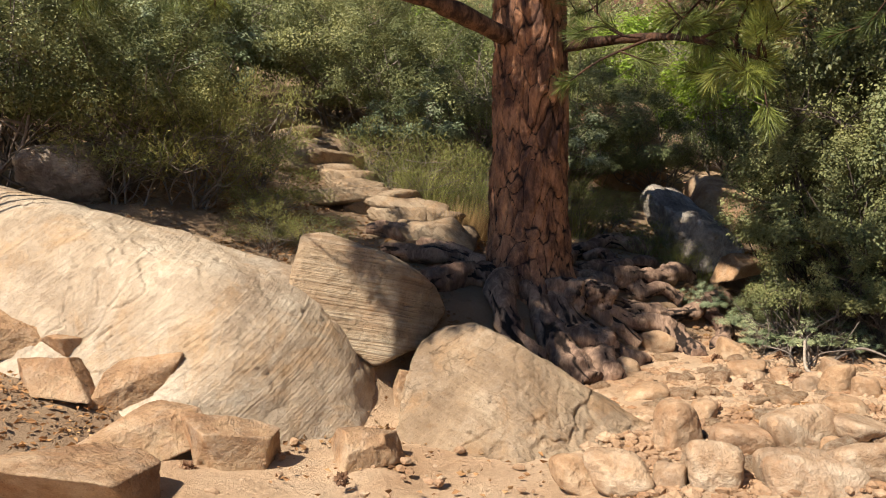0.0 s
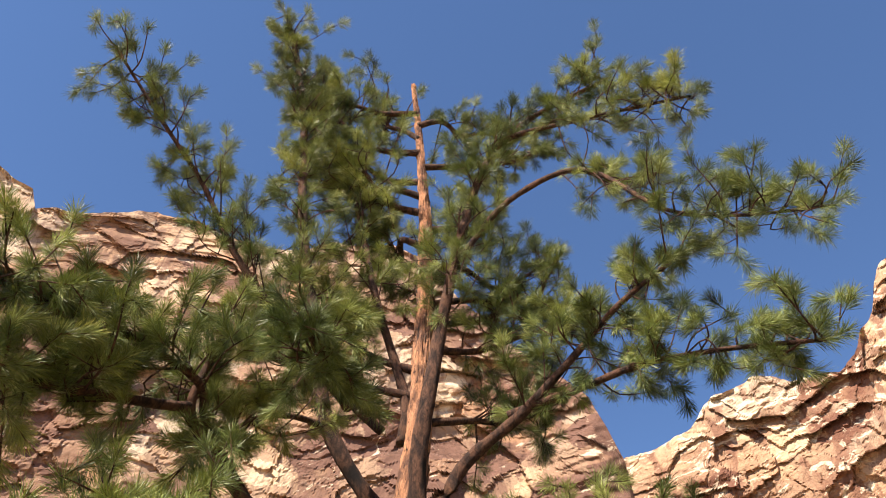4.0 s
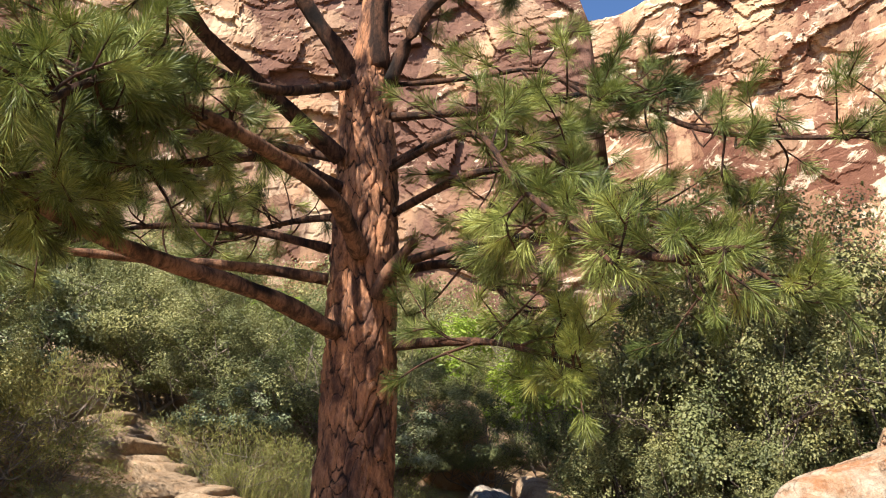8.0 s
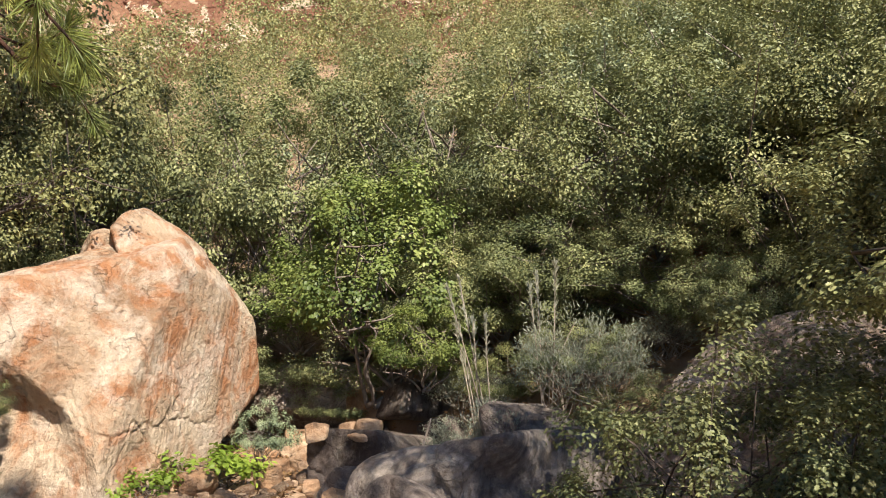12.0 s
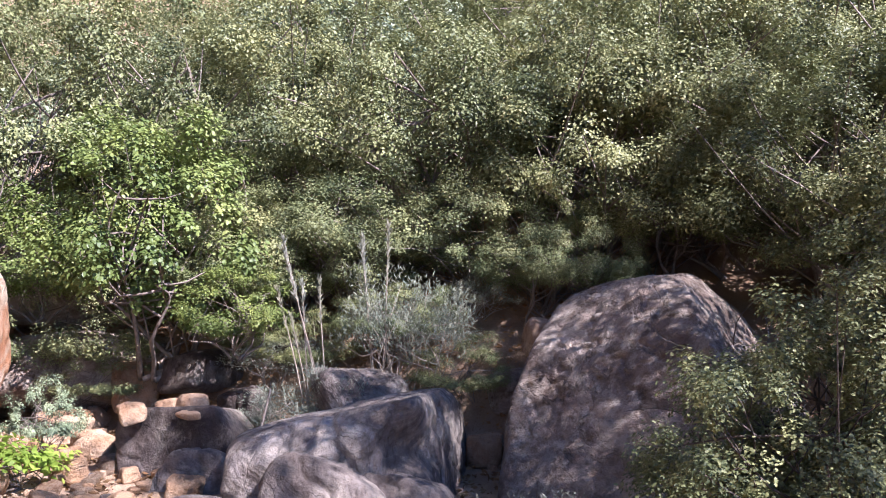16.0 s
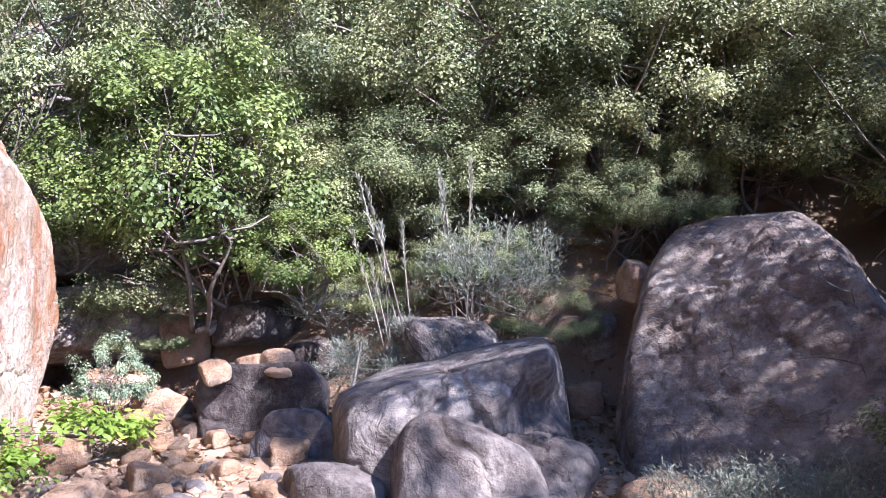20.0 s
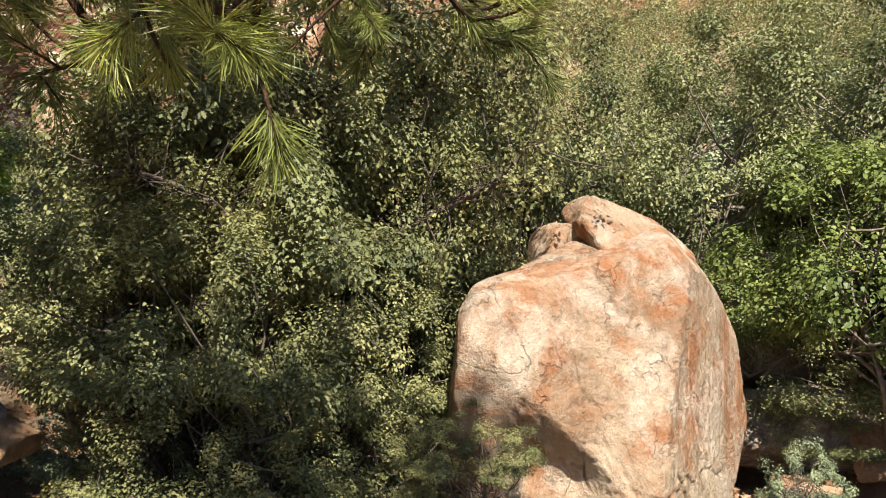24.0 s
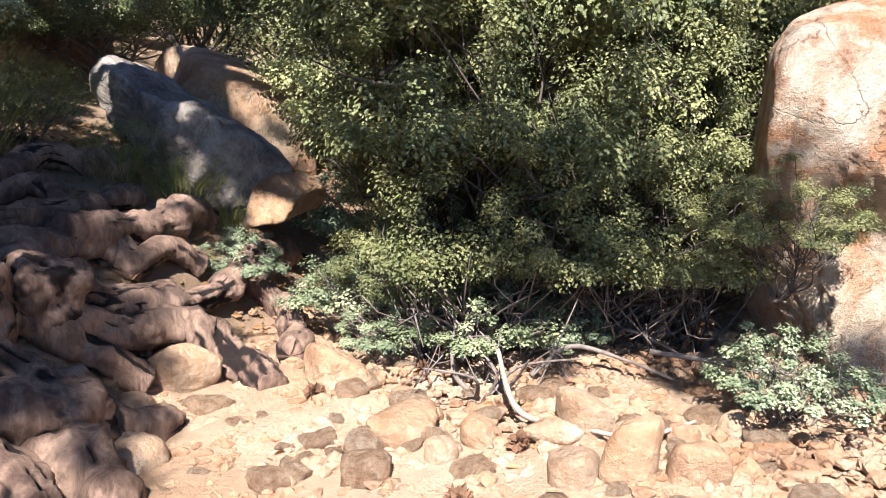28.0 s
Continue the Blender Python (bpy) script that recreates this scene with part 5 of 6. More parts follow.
def roots():
    """Thick surface roots that fan out down the bank."""
    rng = np.random.default_rng(12)
    spec = [((1.0, 7.8), (1.25, 7.4), (1.4, 7.2), (1.45, 7.0), 0.13), ((0.85, 7.8), (0.95, 7.4), (1.15, 7.1), (1.25, 6.95), 0.13), ((0.6, 7.8), (0.5, 7.5), (0.6, 7.2), (0.85, 7.05), 0.12),
            ((0.5, 8.0), (0.2, 7.8), (0.0, 7.6), (-0.15, 7.5), 0.11), ((0.5, 8.2), (0.1, 8.2), (-0.3, 8.1), (-0.6, 8.15), 0.09), ((0.4, 8.4), (0.0, 8.6), (-0.4, 8.7), (-0.8, 8.75), 0.08),
            ((1.1, 8.6), (1.4, 9.1), (1.66, 9.42), (1.92, 9.7), (2.15, 9.72), (2.4, 9.62), 0.085), ((1.2, 8.35), (1.58, 8.41), (1.72, 8.58), (1.8, 8.86), (1.74, 9.13), (1.55, 9.13), 0.08),
            ((1.7, 8.45), (1.99, 8.61), (2.29, 8.84), (2.55, 9.04), (2.73, 9.13), 0.095), ((1.1, 8.15), (1.45, 8.27), (1.6, 8.38), (1.92, 8.54), (2.05, 8.5), (2.27, 8.64), (2.47, 8.71), 0.09),
            ((1.8, 8.25), (1.96, 8.33), (2.17, 8.44), (2.3, 8.42), (2.52, 8.64), 0.05), ((1.7, 8.1), (1.98, 8.22), (2.19, 8.32), (2.45, 8.48), (2.65, 8.65), (2.79, 8.87), 0.095),
            ((1.1, 8.05), (1.4, 8.05), (1.6, 8.09), (1.76, 8.15), (1.96, 8.26), 0.09), ((1.5, 7.95), (1.79, 7.99), (1.96, 8.1), (2.15, 8.12), (2.29, 8.05), (2.36, 7.85), (2.37, 7.66), 0.11),
            ((2.91, 8.52), (2.8, 8.2), (2.62, 7.95), 0.085), ((1.05, 7.95), (1.3, 7.9), (1.56, 7.89), (1.66, 7.86), (1.85, 7.87), 0.085), ((2.76, 8.83), (2.81, 8.7), (2.96, 8.58), 0.075),
            ((2.8, 8.85), (3.16, 9.08), (3.46, 9.27), 0.085), ((1.15, 7.75), (1.5, 7.6), (1.7, 7.55), (1.9, 7.62), 0.075), ((1.4, 8.6), (1.8, 8.75), (2.1, 9.0), (2.35, 9.3), 0.07)]
    for k, (*pts, r) in enumerate(spec):
        P = []
        for i, (x, y) in enumerate(pts):
            lift = (0.10 if i < len(pts) - 1 else 0.02) * r / 0.09 * 0.75 + rng.uniform(-0.02, 0.05)
            P.append((x, y, gz(x, y) + lift))
        knots = r * rng.uniform(0.72, 1.18, 9)
        knots[-1] *= 0.8
        v, f, pl, _ = tube(np.array(P) - PINE_BASE, knots, 26, 0.34, k + 20, sub=14, freq=5, ridges=0.16)
        part("root", mesh("root", v, f, ROOTBARK, plate=pl), PINE, "gnarled exposed brown root")
    for k, (x, y, sx, sy, sz, up) in enumerate([(1.46, 8.0, 0.20, 0.20, 0.20, 0.12), (1.36, 7.55, 0.27, 0.24, 0.22, 0.06), (1.15, 7.85, 0.25, 0.22, 0.25, 0.1), (1.62, 8.0, 0.14, 0.12, 0.12, 0.03)]):
        v, f = rock_shape(840 + k, (sx, sy, sz), sub=5, planes=4, hard=6, rough=0.16, grain=2.2, creases=0.07)
        pl = np.clip(0.5 + 0.8 * fbm(v * 9 + k, 4, k), 0, 1)
        part("root", mesh("root", v + np.array((x, y, gz(x, y) + up)) - PINE_BASE, f, ROOTBARK, plate=pl), PINE, "lumpy woody root crown")


roots()


# ---- shrubs ----
def shrub(name, label, seed, R, H, clumps, count, leaf, mat, slim=0.55, stems=5, group="", skirt=0.0, clump_r=0.26, wood=None, droop=0.0, lift=0.0, girth=1.0, lean=(0, 0), full=False):
    """A bush: a few bent stems and a broken crown of leaf clumps."""
    rng = np.random.default_rng(seed)
    ob = thing(name, (0, 0, 0), label, "shrub", group)
    u = unit(rng.normal(0, 1, (clumps, 3)))
    u[:, 2] = np.abs(u[:, 2]) * (1 - skirt) + u[:, 2] * skirt
    rr = rng.uniform(0.5, 1.0, (clumps, 1)) ** 0.6
    c = u * rr * np.array((R, R, H * 0.55)) * (1 + 0.25 * vnoise(u * 2 + seed)[:, None]) + np.array((0, 0, H * 0.45))
    c[:, 2] = lift + np.where(c[:, 2] < 0.1, 0.1 + np.abs(c[:, 2] - 0.1) * 1.3, c[:, 2]) * (H - lift) / H
    c[:, :2] += np.array(lean)
    which = rng.integers(0, clumps, count)
    cr = clump_r * R * rng.uniform(0.6, 1.3, clumps)
    off = unit(rng.normal(0, 1, (count, 3))) * (rng.random((count, 1)) ** 0.45) * cr[which][:, None] * np.array((1, 1, 0.75))
    p = c[which] + off
    p[:, 2] = np.abs(p[:, 2]) + 0.02
    v, f = leaves(rng, p, unit(off + (0, 0, 0.5 * R * clump_r)) * 0.8 + unit(c[which] - np.array((lean[0], lean[1], H * 0.35))) * 0.35, leaf, slim, droop=droop, full=full, facing=slim > 0.4)
    tagged(part("foliage", mesh("foliage", v, f, mat, smooth=False), ob), kind="stuff")
    wood = wood or TWIG
    order = rng.permutation(clumps)
    fine = []
    for s in range(stems):
        foot = rng.normal(0, 0.08 * R, 3) * (1, 1, 0)
        tip = c[order[s]] * 0.82
        mid = tip * np.array((0.45, 0.45, 0.5)) + rng.normal(0, 0.10 * R, 3)
        tv, tf, _, tc = tube([foot, mid * 0.5 + rng.normal(0, 0.05 * R, 3) * (1, 1, 0), mid, (mid + tip) / 2 + rng.normal(0, 0.07 * R, 3), tip], [0.022 * R * girth, 0.014 * R * girth, 0.004 * R], 6, 0.15, s, sub=4)
        part("stem", mesh("stem", tv, tf, wood), ob)
        for b in order[stems + s::stems][:9]:
            st = tc[int(rng.integers(5, len(tc) - 1))]
            tv, tf, _, _ = tube([st, (st + c[b]) / 2 + rng.normal(0, 0.09 * R, 3), c[b]], [0.010 * R, 0.004 * R], 3, 0, 0, sub=2)
            fine.append((tv, tf))
    tv, tf = merged(fine)
    tagged(part("branchwork", mesh("branchwork", tv, tf, wood), ob), kind="stuff")
    return ob


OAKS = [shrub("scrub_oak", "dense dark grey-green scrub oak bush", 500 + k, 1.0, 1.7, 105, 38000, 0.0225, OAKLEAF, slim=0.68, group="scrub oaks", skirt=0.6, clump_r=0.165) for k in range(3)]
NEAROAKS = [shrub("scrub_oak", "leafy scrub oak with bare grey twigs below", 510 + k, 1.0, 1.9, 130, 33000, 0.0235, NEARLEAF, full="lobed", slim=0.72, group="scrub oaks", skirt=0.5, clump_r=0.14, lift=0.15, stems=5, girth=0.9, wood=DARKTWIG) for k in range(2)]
GREYS = [shrub("manzanita", "low grey-green bush with round leaves", 520 + k, 1.0, 1.5, 100, 11000, 0.034, GREYLEAF, full=True, clump_r=0.14, slim=0.75, group="grey-green bushes", skirt=0.5) for k in range(2)]
used = set()


def plant(ob, x, y, s, rot, z=None, label="", tall=1.0):
    m = pose(x, y, gz(x, y) - 0.05 if z is None else z, 0, 0, rot)
    if ob not in used:
        used.add(ob)
        ob.matrix_basis = m @ Matrix.Diagonal((s, s, s * tall, 1))
        made = ob
    else:
        made = copy_thing(ob, m)
        made.scale = (s, s, s * tall)
    if label:
        tagged(made, label)
    return made


# oak and bushes round the great boulder
for k, (x, y, z, sc, tall) in enumerate([(4.35, 7.9, None, 1.3, 1.35), (3.6, 7.65, None, 1.0, 1.15), (4.25, 8.75, None, 0.9, 1.1), (3.95, 8.4, None, 0.75, 1.0), (4.0, 7.5, None, 0.8, 1.5), (3.75, 5.95, 0.75, 0.36, 0.8), (4.4, 7.5, None, 0.8, 1.6), (3.7, 7.9, None, 0.8, 1.4), (5.0, 8.5, None, 1.7, 1.6), (4.95, 9.0, None, 1.4, 1.5), (5.9, 7.9, None, 1.5, 1.6), (4.9, 7.4, None, 1.0, 1.7), (2.8, 1.05, None, 0.75, 1.05), (3.2, 0.55, None, 0.8, 1.0), (2.2, 0.75, None, 0.6, 1.0), (4.2, 6.95, None, 0.75, 1.3)]):
    plant(NEAROAKS[k % 2], x, y, sc, k * 83, z=z, tall=tall)
for k, (kind, x, y, s, tall) in enumerate([
        (0, 6.35, 2.65, 0.5, 0.8), (1, 5.85, 2.15, 0.4, 0.9), (2, 7.15, 5.35, 0.8, 1.0), (0, 6.95, 4.95, 0.5, 0.8), (1, 7.9, 4.4, 1.0, 0.8), (2, 6.9, 3.0, 0.7, 0.9), (0, 6.2, 1.2, 0.5, 1.2), (1, 3.0, 12.2, 1.0, 1.0), (2, 1.8, 11.6, 0.8, 1.0), (0, 4.9, 10.6, 1.2, 1.2),
        (2, 5.4, 8.6, 1.5, 1.4), (0, 6.6, 8.2, 1.5, 1.5), (1, 5.3, 9.8, 1.3, 1.3), 
        (1, 7.6, 7.2, 1.5, 1.5), (0, 8.2, 6.0, 1.5, 1.4), (2, 8.6, 4.6, 1.5, 1.3), (1, 8.0, 3.4, 1.3, 1.2), (0, 7.5, 2.4, 1.3, 1.2), (2, 7.4, 1.2, 1.4, 1.2),
        (1, 6.8, 0.2, 1.3, 1.2), (0, 6.0, -0.6, 1.25, 0.95), (2, 5.0, -1.0, 1.1, 0.9), (1, 3.5, -0.3, 0.9, 1.0), (0, 3.1, 0.9, 0.62, 1.0), (2, 4.2, -1.3, 1.1, 1.0), (0, 5.6, -0.4, 1.15, 1.0), (1, 6.35, 1.55, 0.6, 1.0), (2, 6.75, 2.1, 0.8, 0.9), (0, 6.3, 0.5, 0.8, 1.1), (1, 7.2, 3.2, 0.9, 0.9), (2, 6.6, 1.0, 1.1, 1.2), (1, 7.0, 2.9, 0.9, 1.0), (0, 6.9, 3.7, 0.8, 1.0),
        (0, -3.2, 8.2, 1.2, 1.0), (1, -4.2, 7.6, 1.3, 1.2), (2, -3.6, 9.4, 1.3, 1.1), (0, -4.6, 10.8, 1.4, 1.1), (1, 0.6, 11.8, 1.3, 1.1), (2, -0.8, 12.6, 1.3, 1.1),
        (0, 2.0, 12.4, 1.3, 1.0), (1, 5.6, 12.6, 1.5, 1.2), (2, 7.0, 10.2, 1.6, 1.3), (1, 2.6, 14.6, 1.4, 1.1), (0, 0.4, 14.2, 1.4, 1.1), (2, -1.8, 14.6, 1.4, 1.1), (1, 6.6, -1.8, 1.4, 1.2), (2, 7.5, -1.2, 1.4, 1.2), (0, 5.8, -2.5, 1.4, 1.1), (1, 7.0, -0.5, 1.2, 1.1), (2, 7.9, 0.2, 1.4, 1.1), (0, 6.4, 0.0, 0.9, 1.0), (0, 8.6, 1.2, 1.4, 1.1), (1, 8.4, -2.0, 1.5, 1.2)]):
    plant(OAKS[kind], x, y, s, k * 67, tall=tall)
for k, (kind, x, y, s, tall) in enumerate([
        (0, 3.3, 7.2, 0.42, 0.75), (1, 3.62, 6.95, 0.27, 0.8), (1, 3.0, 7.65, 0.3, 0.8), (0, 3.15, 8.1, 0.42, 0.9), (1, 2.75, 8.75, 0.3, 0.9), (0, 3.55, 5.75, 0.33, 0.9),  (0, 4.0, 9.5, 0.5, 1.0), (1, 1.4, 11.0, 0.9, 1.1), (0, -0.4, 11.4, 0.9, 1.1)]):
    plant(GREYS[kind], x, y, s, k * 101, tall=tall)

def gnarled_oak():
    """A dark oak trunk that forks into crooked limbs, with leaf clumps along their outer halves."""
    rng = np.random.default_rng(577)
    base = np.array((3.75, 7.55, 0.35))
    ob = thing("scrub_oak", tuple(base), "crooked dark-limbed scrub oak leaning beside the great boulder", "shrub", "scrub oaks")
    v, f, _, _ = tube(np.array([(3.75, 7.55, 0.35), (4.27, 7.24, 1.33), (4.25, 7.25, 1.87)]) - base, [0.075, 0.06, 0.05], 10, 0.2, 3, sub=6)
    part("trunk", mesh("trunk", v, f, DARKTWIG), ob)
    for k, line in enumerate(([(4.25, 7.25, 1.87), (4.05, 7.41, 2.21), (3.73, 7.56, 2.32), (3.49, 7.73, 2.48), (3.25, 7.88, 2.56)], [(4.25, 7.25, 1.87), (4.37, 7.06, 2.17), (4.47, 6.72, 2.35), (4.56, 6.33, 2.51), (4.63, 6.09, 2.74)], [(4.25, 7.25, 1.87), (4.31, 7.26, 2.36), (4.22, 7.35, 2.84), (4.28, 7.26, 3.26)])):
        v, f, _, C = tube(np.array(line) - base, [0.042, 0.03, 0.02, 0.01], 8, 0.22, k + 5, sub=6)
        lb = part("limb", mesh("limb", v, f, DARKTWIG), ob)
        fine, tips = [], []
        for i in range(7, len(C) - 1):
            for _ in range(3):
                end = C[i] + rng.normal(0, 0.22, 3) + np.array((0, 0, 0.05))
                tv, tf, _, _ = tube([C[i], (C[i] + end) / 2 + rng.normal(0, 0.03, 3), end], [0.007, 0.003], 4, 0, 0, sub=2)
                fine.append((tv, tf))
                tips.append(end)
        tv, tf = merged(fine)
        tagged(part("branchwork", mesh("branchwork", tv, tf, DARKTWIG), lb), kind="stuff")
        off = unit(rng.normal(0, 1, (len(tips) * 60, 3))) * rng.random((len(tips) * 60, 1)) ** 0.5 * 0.13
        lv, lf = leaves(rng, np.repeat(tips, 60, 0) + off, unit(off), 0.028, 0.72, full="lobed", facing=True)
        tagged(part("foliage", mesh("foliage", lv, lf, NEARLEAF, smooth=False), lb), kind="stuff")


gnarled_oak()
OAKTREE = shrub("oak_tree", "spreading scrub oak tree leaning over the rocks", 560, 1.25, 4.7, 44, 3300, 0.05, OAKLEAF, group="oak trees", stems=5, skirt=0.8, clump_r=0.2, lift=3.0, girth=0.8, lean=(1.3, 1.4))
for k, (x, y, sc) in enumerate([(1.75, -1.0, 1.0), (2.2, -1.9, 1.0)]):
    plant(OAKTREE, x, y, sc, k * 12)
TALLOAK = shrub("oak_tree", "tall oak behind the path throwing dappled shade", 565, 1.6, 8.0, 84, 9000, 0.058, OAKLEAF, group="oak trees", stems=4, skirt=0.8, clump_r=0.2, lift=5.9, girth=1.3, lean=(1.5, 1.0))
plant(TALLOAK, -1.1, -1.5, 1.0, 0)
plant(TALLOAK, -0.3, -3.0, 1.0, 352)
plant(OAKTREE, -6.0, 5.0, 1.0, 5)
plant(OAKTREE, -6.6, 6.6, 1.0, 355)
plant(OAKTREE, -5.2, 5.4, 1.0, 350)
plant(NEAROAKS[1], 2.5, 1.36, 0.6, 211, tall=1.25)
plant(NEAROAKS[0], 2.45, 0.55, 0.7, 47, z=1.05, tall=1.0)
BRIGHT = shrub("leafy_bush", "fresh green broad-leaved bush glowing in sunlight", 540, 1.0, 1.7, 80, 15000, 0.036, BRIGHTLEAF, full=True, clump_r=0.19, slim=0.6, skirt=0.7, group="leafy bushes")
plant(BRIGHT, 6.75, 4.4, 1.0, 20, z=0.95, tall=1.25)
for k, (x, y, sc, tall) in enumerate([(3.5, 7.35, 0.72, 1.1), (3.72, 6.95, 0.62, 1.15), (4.0, 6.6, 0.55, 1.2), (3.3, 7.75, 0.5, 1.0)]):
    plant(NEAROAKS[k % 2], x, y, sc, 31 + k * 97, z=gz(x, y) - 0.35 * sc, tall=tall)
plant(OAKS[1], 6.45, 3.3, 0.42, 40, tall=0.9)
plant(OAKS[2], 6.75, 3.75, 0.4, 140, tall=0.8)
plant(BRIGHT, 6.0, 3.78, 0.42, 130, z=1.15, tall=1.0)
plant(BRIGHT, 7.3, 5.0, 0.9, 230, z=1.5, tall=1.1)
plant(BRIGHT, 7.0, 5.45, 0.6, 310, z=1.35, tall=1.0)
WEED = shrub("green_weed", "low bright green weed at the boulder's foot", 548, 0.42, 0.3, 24, 700, 0.05, LIMELEAF, full=True, slim=0.45, group="green weeds", stems=4)
plant(WEED, 5.0, 4.95, 1.0, 0)
plant(WEED, 4.55, 5.15, 0.8, 90)
LIME = shrub("sapling", "lime green young tree on the slope", 545, 1.0, 2.2, 36, 3600, 0.08, LIMELEAF, slim=0.5, group="lime green saplings")
plant(LIME, 4.0, 15.5, 1.4, 20)
plant(LIME, 4.31, 13.27, 1.1, 140)
plant(LIME, 0.2, 16.0, 1.2, 80)
plant(LIME, 4.98, 14.34, 1.0, 200, tall=1.2)


def hillside():
    """Bushes further up the slopes: countable ones nearer, one joined scrub beyond."""
    rng = np.random.default_rng(31)
    spots = []
    for _ in range(4000):
        a, d = rng.uniform(-45, 125), rng.uniform(9.5, 42)
        x, y = d * math.sin(radians(a)), d * math.cos(radians(a))
        s = (y - 6.0 - 0.8 * x) / 1.28
        r = x - (4.6 + 0.45 * min(max(y, -3), 8))
        if max(s, r) < 2.6 or (abs(x + 2) < 1.6 and y < 13.5) or (-1.5 < x < 6 and y < 15):
            continue
        gap = 1.25 if d < 17 else 1.9 if d < 27 else 2.8
        if all((x - p[0]) ** 2 + (y - p[1]) ** 2 > gap * gap for p in spots):
            spots.append((x, y, d))
    pieces = []
    for n, (x, y, d) in enumerate(spots):
        if d < 16.5:
            kind = OAKS[n % 3] if n % 4 else GREYS[n % 2]
            plant(kind, x, y, rng.uniform(1.0, 1.5), rng.uniform(0, 360), tall=rng.uniform(0.95, 1.3))
            continue
        R = rng.uniform(1.2, 1.7) * (1.0 if d < 27 else 1.5)
        count = 4200 if d < 27 else 2200
        u = unit(rng.normal(0, 1, (44, 3)))
        c = u * np.array((R, R, R * 1.05)) * rng.uniform(0.72, 1, (44, 1)) + np.array((x, y, gz(x, y) + R * 0.7))
        w = rng.integers(0, 44, count)
        off = unit(rng.normal(0, 1, (count, 3))) * R * 0.30 * rng.random((count, 1)) ** 0.35
        pieces.append(leaves(rng, c[w] + off, unit(off), 0.062 if d < 27 else 0.12, 0.65, facing=True))
    v, f = merged(pieces)
    tagged(new("scrub", mesh("scrub", v, f, OAKLEAF, smooth=False)), "dense scrub oak covering the hillside below the cliff", "scrub", kind="stuff")


hillside()


# ---- grasses and sage ----
def tuft(name, label, x, y, seed, R, H, count, mat, width=0.006, spread_out=0.5, category="grass", group="", bend=0.3):
    rng = np.random.default_rng(seed)
    ob = thing(name, (x, y, gz(x, y) - 0.02), label, category, group)
    rt = np.stack([rng.normal(0, R * 0.3, count), rng.normal(0, R * 0.3, count), np.zeros(count)], 1)
    way = np.stack([rt[:, 0] / R * spread_out + rng.normal(0, 0.2, count), rt[:, 1] / R * spread_out + rng.normal(0, 0.2, count), np.ones(count)], 1)
    v, f = blades(rng, rt, way, rng.uniform(0.4, 1.1, count) * H, width, bend)
    tagged(part("foliage", mesh("foliage", v, f, mat, smooth=False), ob), kind="stuff")
    return ob


WEEDY = [shrub("wispy_weed", "wispy yellow-green weeds with thin stems", 600 + k, 0.6, 1.0, 60, 5200, 0.045, GRASS, slim=0.14, stems=9, group="wispy weeds", skirt=0.6, clump_r=0.3, wood=TWIG) for k in range(2)]
for k, (x, y, sc, tall) in enumerate([(-0.2, 9.9, 1.0, 1.1), (0.35, 10.1, 0.9, 1.0), (-0.7, 10.4, 1.0, 1.1), (1.6, 10.0, 0.8, 0.9), (2.0, 10.3, 0.8, 0.8), (-2.4, 8.1, 1.2, 1.0), (-1.7, 8.3, 0.9, 0.8),
                                      (-3.0, 7.7, 1.1, 1.0), (-1.2, 7.8, 0.6, 0.7), (-2.0, 8.9, 1.1, 1.2), (-2.8, 8.8, 1.1, 1.1), (-1.6, 7.5, 0.6, 0.8), (2.72, 9.42, 0.42, 0.8), (2.4, 9.75, 0.5, 0.8)]):
    plant(WEEDY[k % 2], x, y, sc, k * 71, tall=tall)
for k, (x, y, R, H, n, mat, what) in enumerate([
        (-0.2, 9.8, 0.5, 0.9, 350, GRASS, "tall yellow-green bunch grass on the bank"), (0.3, 10.0, 0.5, 0.9, 300, GRASS, "tall yellow-green bunch grass on the bank"),
        (0.25, 9.35, 0.35, 0.5, 500, STRAW, "dry straw-coloured grass clump"), (0.0, 9.2, 0.3, 0.4, 400, STRAW, "dry straw-coloured grass clump"), (0.5, 9.5, 0.3, 0.4, 350, STRAW, "dry straw-coloured grass clump"),
        (1.5, 10.0, 0.5, 0.7, 300, GRASS, "grass clump behind the pine roots"), (2.6, 9.35, 0.3, 0.32, 130, GRASS, "small green grass clump by the roots"), (2.85, 9.2, 0.25, 0.28, 110, GRASS, "small green grass clump by the roots"), (2.3, 9.7, 0.3, 0.4, 150, GRASS, "small green grass clump by the roots"), (3.0, 10.0, 0.3, 0.3, 120, GRASS, "small green grass clump by the roots")]):
    tuft("bunch_grass", what, x, y, 615 + k, R, H, int(n * 1.6), mat, width=0.0035, group="grass clumps", spread_out=0.6, bend=0.5)
SAGES = [shrub("sagebrush", "silver-grey sagebrush with wispy upright stems", 630 + k, 0.6, 0.9, 44, 5200, 0.036, SAGE, slim=0.2, stems=7, group="sagebrush", skirt=0.3, wood=DRY) for k in range(2)]
for k, (x, y, s, tall) in enumerate([(6.05, 2.62, 0.85, 1.4), (5.8, 3.0, 0.7, 1.2), (3.4, 2.02, 0.75, 0.8), (3.35, 1.62, 0.8, 0.85), (3.75, 1.75, 0.6, 0.7), (6.0, 3.35, 0.7, 0.9), (6.25, 2.5, 0.7, 0.9), (6.5, 3.5, 0.7, 0.8), (6.55, 2.0, 0.6, 0.8)]):
    plant(SAGES[k % 2], x, y, s, k * 77, tall=tall)
